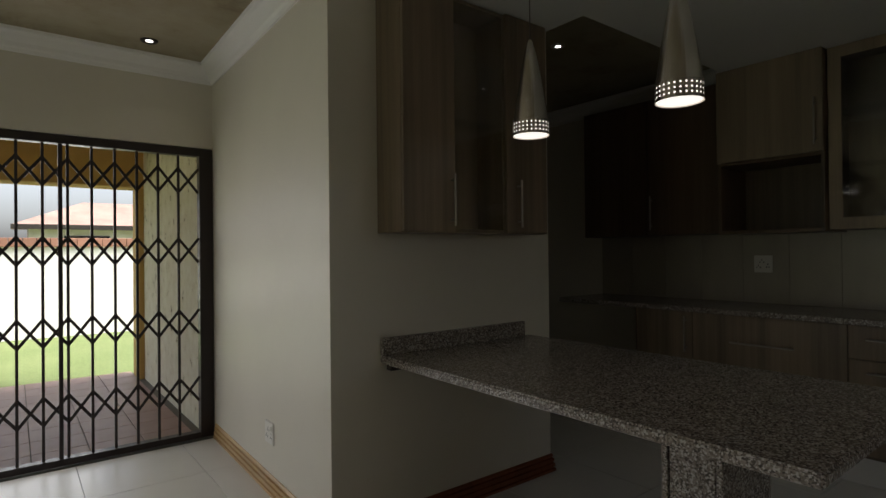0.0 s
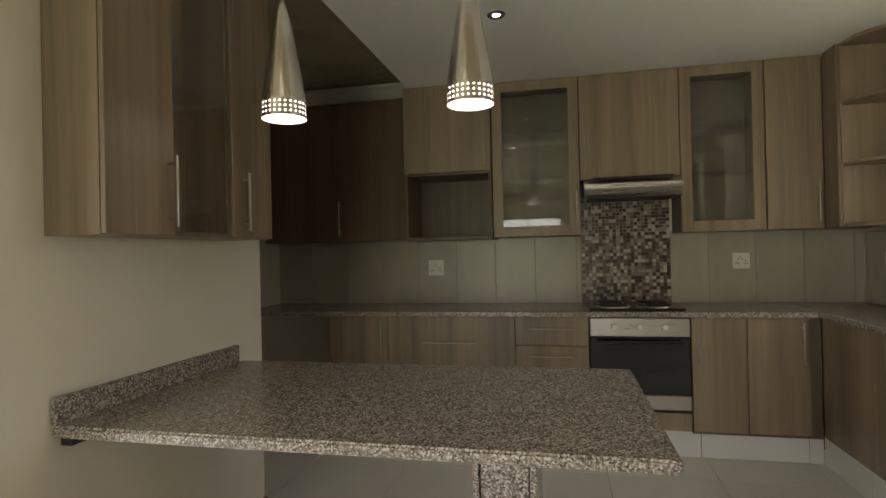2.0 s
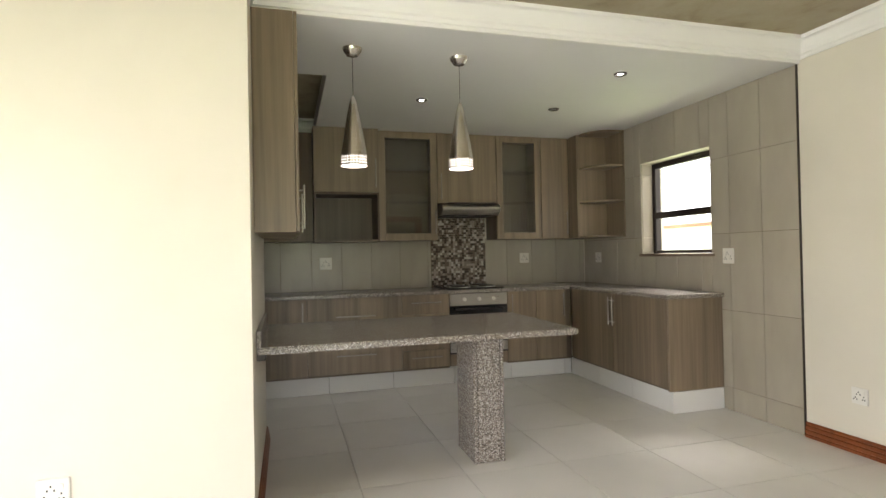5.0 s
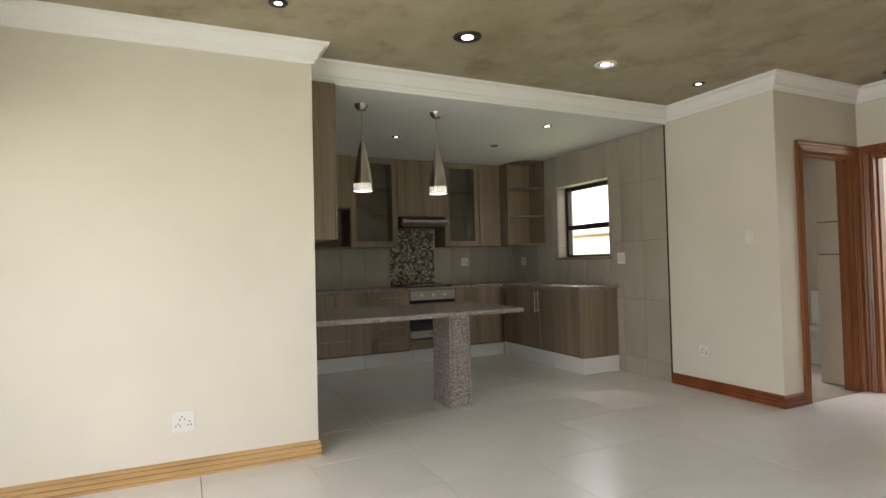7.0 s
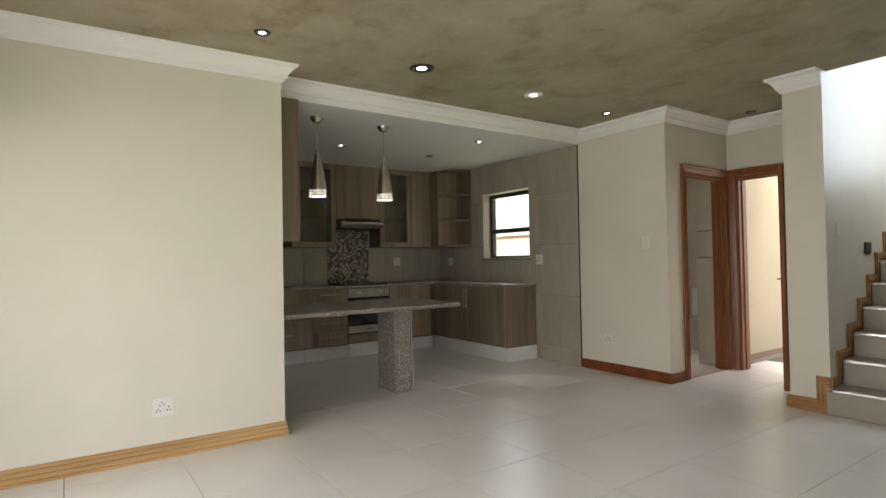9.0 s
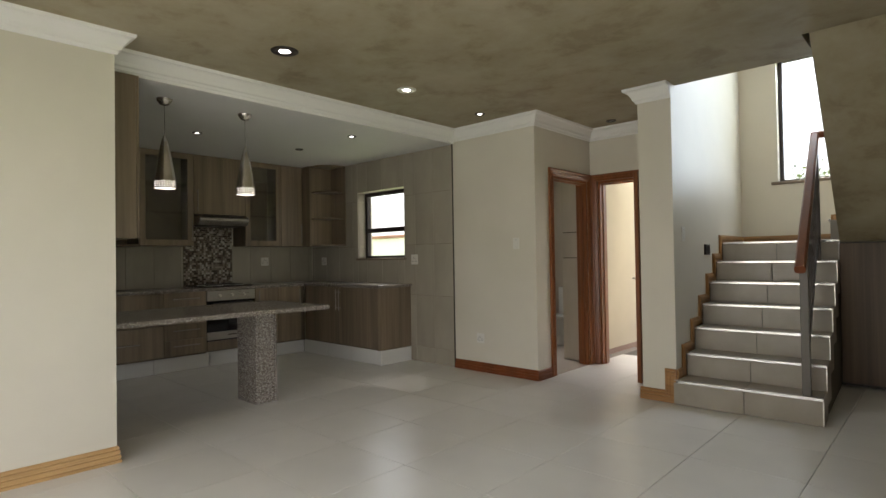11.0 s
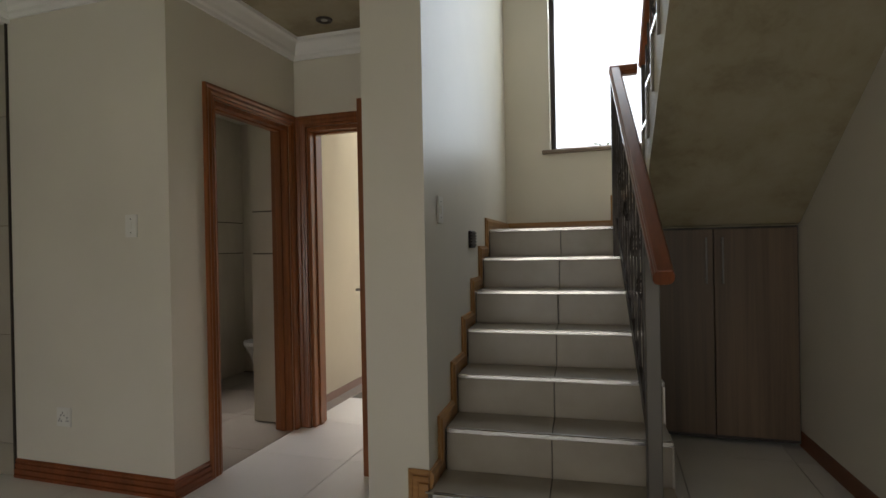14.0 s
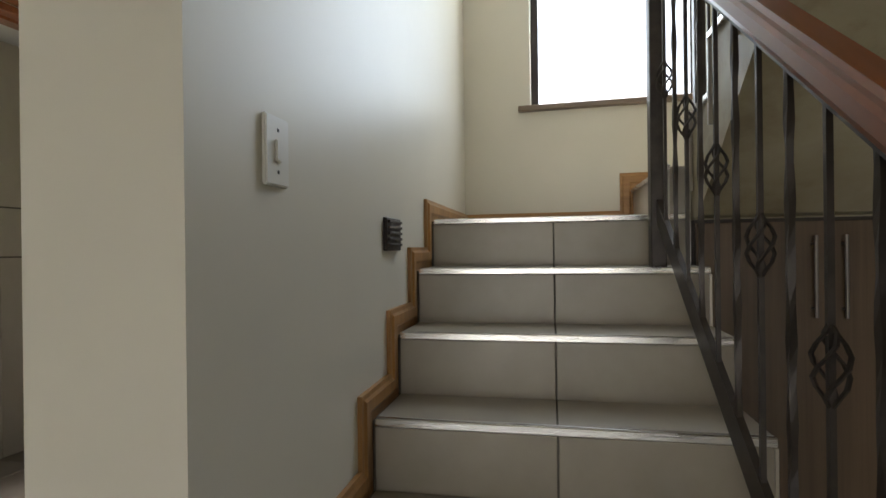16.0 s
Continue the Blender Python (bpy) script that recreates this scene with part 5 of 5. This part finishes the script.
house(0.7, 10, 24, 3.4, 2.4, 3.4, "neighbour house with terracotta roof behind the wall")
house(-9, -0.8, 26, 3.2, 2.25, 2.85, "neighbour house with terracotta roof behind the wall")

# south side: wall seen through the kitchen window, trees
south = structure("south_boundary_wall", boxes((0.9, 16, -6.3, -6.1, -0.2, 1.76)), M_WHITEWALL, "white painted boundary wall outside the kitchen", "wall")
for k in range(49):
    part("coping_brick", boxes((1.0 + k * 0.3, 1.0 + k * 0.3 + 0.292, -6.36, -6.04, 1.76, 1.84), bevel=0.006), M_BRICK, south)


def tree(at, height, spread, seed, label):
    rnd = random.Random(seed)
    t = thing("tree", at, label, "tree")
    bm = bmesh.new()
    top = Vector(at) + Vector((0, 0, height * 0.55))
    cyl(bm, at, top, 0.12, 0.07, 9)
    tips = []
    for k in range(9):
        an = k * 2.4
        e = top + Vector((math.cos(an) * spread * rnd.uniform(0.4, 0.8), math.sin(an) * spread * rnd.uniform(0.4, 0.8), height * rnd.uniform(0.05, 0.4)))
        cyl(bm, top - Vector((0, 0, rnd.uniform(0, height * 0.15))), e, 0.045, 0.012, 6)
        tips.append(e)
    part("trunk", bm, M_BARK, t, "brown tree trunk with limbs")
    vs, fs = [], []
    for e in tips + [top + Vector((0, 0, height * 0.2))]:
        for k in range(420):
            c = e + Vector((rnd.gauss(0, spread * 0.27), rnd.gauss(0, spread * 0.27), rnd.gauss(0, height * 0.085)))
            a, b = Vector((rnd.gauss(0, 1), rnd.gauss(0, 1), rnd.gauss(0, 1))).normalized(), Vector((rnd.gauss(0, 1), rnd.gauss(0, 1), rnd.gauss(0, 1))).normalized()
            s = rnd.uniform(0.05, 0.1)
            n0 = len(vs)
            vs += [c - a * s, c + b * s * 0.45, c + a * s, c - b * s * 0.45]
            fs.append((n0, n0 + 1, n0 + 2, n0 + 3))
    me = bpy.data.meshes.new("crown")
    me.from_pydata([v - Vector(at) for v in vs], [], fs)
    me.materials.append(M_LEAF)
    ob = new("crown", me)
    ob.parent = t
    tagged(ob, "loose green leafy crown", kind="stuff")


tree((34.0, -21.0, -0.2), 8.0, 3.0, 3, "green leafy tree behind the boundary wall")
tree((-2.2, -13.5, -0.2), 3.6, 1.6, 5, "green leafy tree outside the stair window")
tree((0.6, -15.0, -0.2), 3.5, 1.6, 8, "green leafy tree outside the stair window")

# ---------- tiles ----------
PITCH = 0.605
floor = bpy.data.objects["floor"]


def zone(x, y):
    """Whether a point of the plan lies on the tiled floor."""
    if y > 4.5 or (y < -1.2 and x > 2.3) or x > XK or (y < -2.9 and x < 0.7):
        return False
    if y > 0.55:
        return XW < x
    if x < XR - 0.33:
        return False
    return True


tile_cache = {}


def tile_object(key, bm_make, mat, parent, at, name="tile"):
    if key not in tile_cache:
        bm = bm_make()
        bmesh.ops.recalc_face_normals(bm, faces=bm.faces)
        me = bpy.data.meshes.new(name)
        bm.to_mesh(me)
        bm.free()
        me.materials.append(mat)
        tile_cache[key] = me
    ob = new(name, tile_cache[key])
    ob.parent = parent
    ob.location = Vector(at) - WORLD_AT[parent.name]
    return ob


WORLD_AT["floor"] = Vector((0, 0, 0))
for i in range(-9, 8):
    for j in range(-6, 8):
        x, y = -0.03 + i * PITCH, 0.17 + j * PITCH
        cx, cy = x + PITCH / 2, y + PITCH / 2
        if not zone(cx, cy) or cx < -4.6:
            continue
        w = PITCH - 0.004
        wet = cx > 0.70 and cy < -1.3
        tile_object("bath_floor" if wet else "floor", lambda: boxes((-w / 2, w / 2, -w / 2, w / 2, -0.012, 0), bevel=0.0005), M_BFLOOR if wet else M_FLOOR, floor, (cx, cy, 0.0))

# window wall tiles: 0.3 wide, 0.6 high, with the window opening left free
win_wall = bpy.data.objects["wall_window"]
M_JOINT = plaster("brown_tile_joint", (0.2, 0.165, 0.12), 0.9, 0.15)
part("grout_bed", wall_mesh("y", YW - 0.002, YW + 0.003, 1.667, XK - 0.011, 0.001, KCEIL - 0.001, [(2.46, 3.375, 1.222, 2.11)]), M_JOINT, win_wall, "brown grout between wall tiles")
rows = [(0.0, 0.181)] + [(0.181 + k * 0.603, 0.181 + (k + 1) * 0.603) for k in range(4)]
edges = [1.668] + [1.668 + k * 0.302 for k in range(1, 10)] + [XK - 0.011]
for a, b in zip(edges, edges[1:]):
    for z0, z1 in rows:
        z1 = min(z1, KCEIL)
        if z1 - z0 < 0.03:
            continue
        cells = [(a, b, z0, z1)]
        if b > 2.465 and a < 3.37 and z1 > 1.227 and z0 < 2.105:
            cells = [(a, min(b, 2.465), z0, z1), (max(a, 3.37), b, z0, z1), (max(a, 2.465), min(b, 3.37), z0, min(z1, 1.227)), (max(a, 2.465), min(b, 3.37), max(z0, 2.105), z1)]
        for p, q, r, s in cells:
            if q - p > 0.01 and s - r > 0.01:
                g = 0.0022
                key = ("w", round(q - p, 3), round(s - r, 3))
                tile_object(key, lambda: boxes((-(q - p) / 2 + g, (q - p) / 2 - g, 0, 0.009, -(s - r) / 2 + g, (s - r) / 2 - g), bevel=0.001), M_WTILE, win_wall, ((p + q) / 2, YW, (r + s) / 2))
single("tile_edge_strip", boxes((1.658, 1.667, YW, YW + 0.012, 0.0, KCEIL)), M_LINE, "dark tile edge strip on the wall", "trim", kind="structure")
# tiled window reveal
for z0, z1 in ((1.236, 1.387), (1.387, 1.99), (1.99, 2.10)):
    tile_object(("rv", z0), lambda: boxes((0, 0.006, -0.116, -0.002, -(z1 - z0) / 2 + 0.0015, (z1 - z0) / 2 - 0.0015), bevel=0.001), M_WTILE, win_wall, (3.363, YW, (z0 + z1) / 2))
    tile_object(("rvb", z0), lambda: boxes((0, 0.006, -0.116, -0.002, -(z1 - z0) / 2 + 0.0015, (z1 - z0) / 2 - 0.0015), bevel=0.001), M_WTILE, win_wall, (2.466, YW, (z0 + z1) / 2))

# splashback tiles on the back wall
back_wall = bpy.data.objects["wall_kitchen_back"]
part("grout_bed", boxes((XK - 0.003, XK + 0.002, YW + 0.011, 3.32, CT1 - 0.008, UZ0 + 0.018)), M_JOINT, back_wall, "brown grout between wall tiles")
for k in range(15):
    y1 = 3.32 - k * 0.302
    y0 = y1 - 0.302
    for a, b in ((max(y0, 0.872), y1), (max(y0, YW + 0.011), min(y1, 0.25))):
        if b - a < 0.02 or a < YW:
            continue
        tile_object(("b", round(b - a, 3)), lambda: boxes((-0.009, 0, -(b - a) / 2 + 0.0016, (b - a) / 2 - 0.0016, CT1 - 0.01, UZ0 + 0.02), bevel=0.001), M_WTILE, back_wall, (XK, (a + b) / 2, 0))
# mosaic behind the hob
vs, fs = [], []
S, GAP = 0.0246, 0.0018
ny, nz = 25, 31
for i in range(ny):
    for j in range(nz):
        y0, z0 = 0.252 + i * S, CT1 - 0.005 + j * S
        n0 = len(vs)
        y1, z1 = y0 + S - GAP, z0 + S - GAP
        vs += [(XK, y0, z0), (XK, y1, z0), (XK, y1, z1), (XK, y0, z1), (XK - 0.009, y0, z0), (XK - 0.009, y1, z0), (XK - 0.009, y1, z1), (XK - 0.009, y0, z1)]
        fs += [tuple(n0 + q for q in f) for f in ((4, 5, 6, 7), (0, 1, 5, 4), (1, 2, 6, 5), (2, 3, 7, 6), (3, 0, 4, 7))]
me = bpy.data.meshes.new("mosaic_tiles")
me.from_pydata(vs, [], fs)
me.materials.append(M_MOSAIC)
ob = new("mosaic_tiles", me)
ob.parent = back_wall
tagged(ob, "small brown and white mosaic tiles behind the hob", kind="stuff")
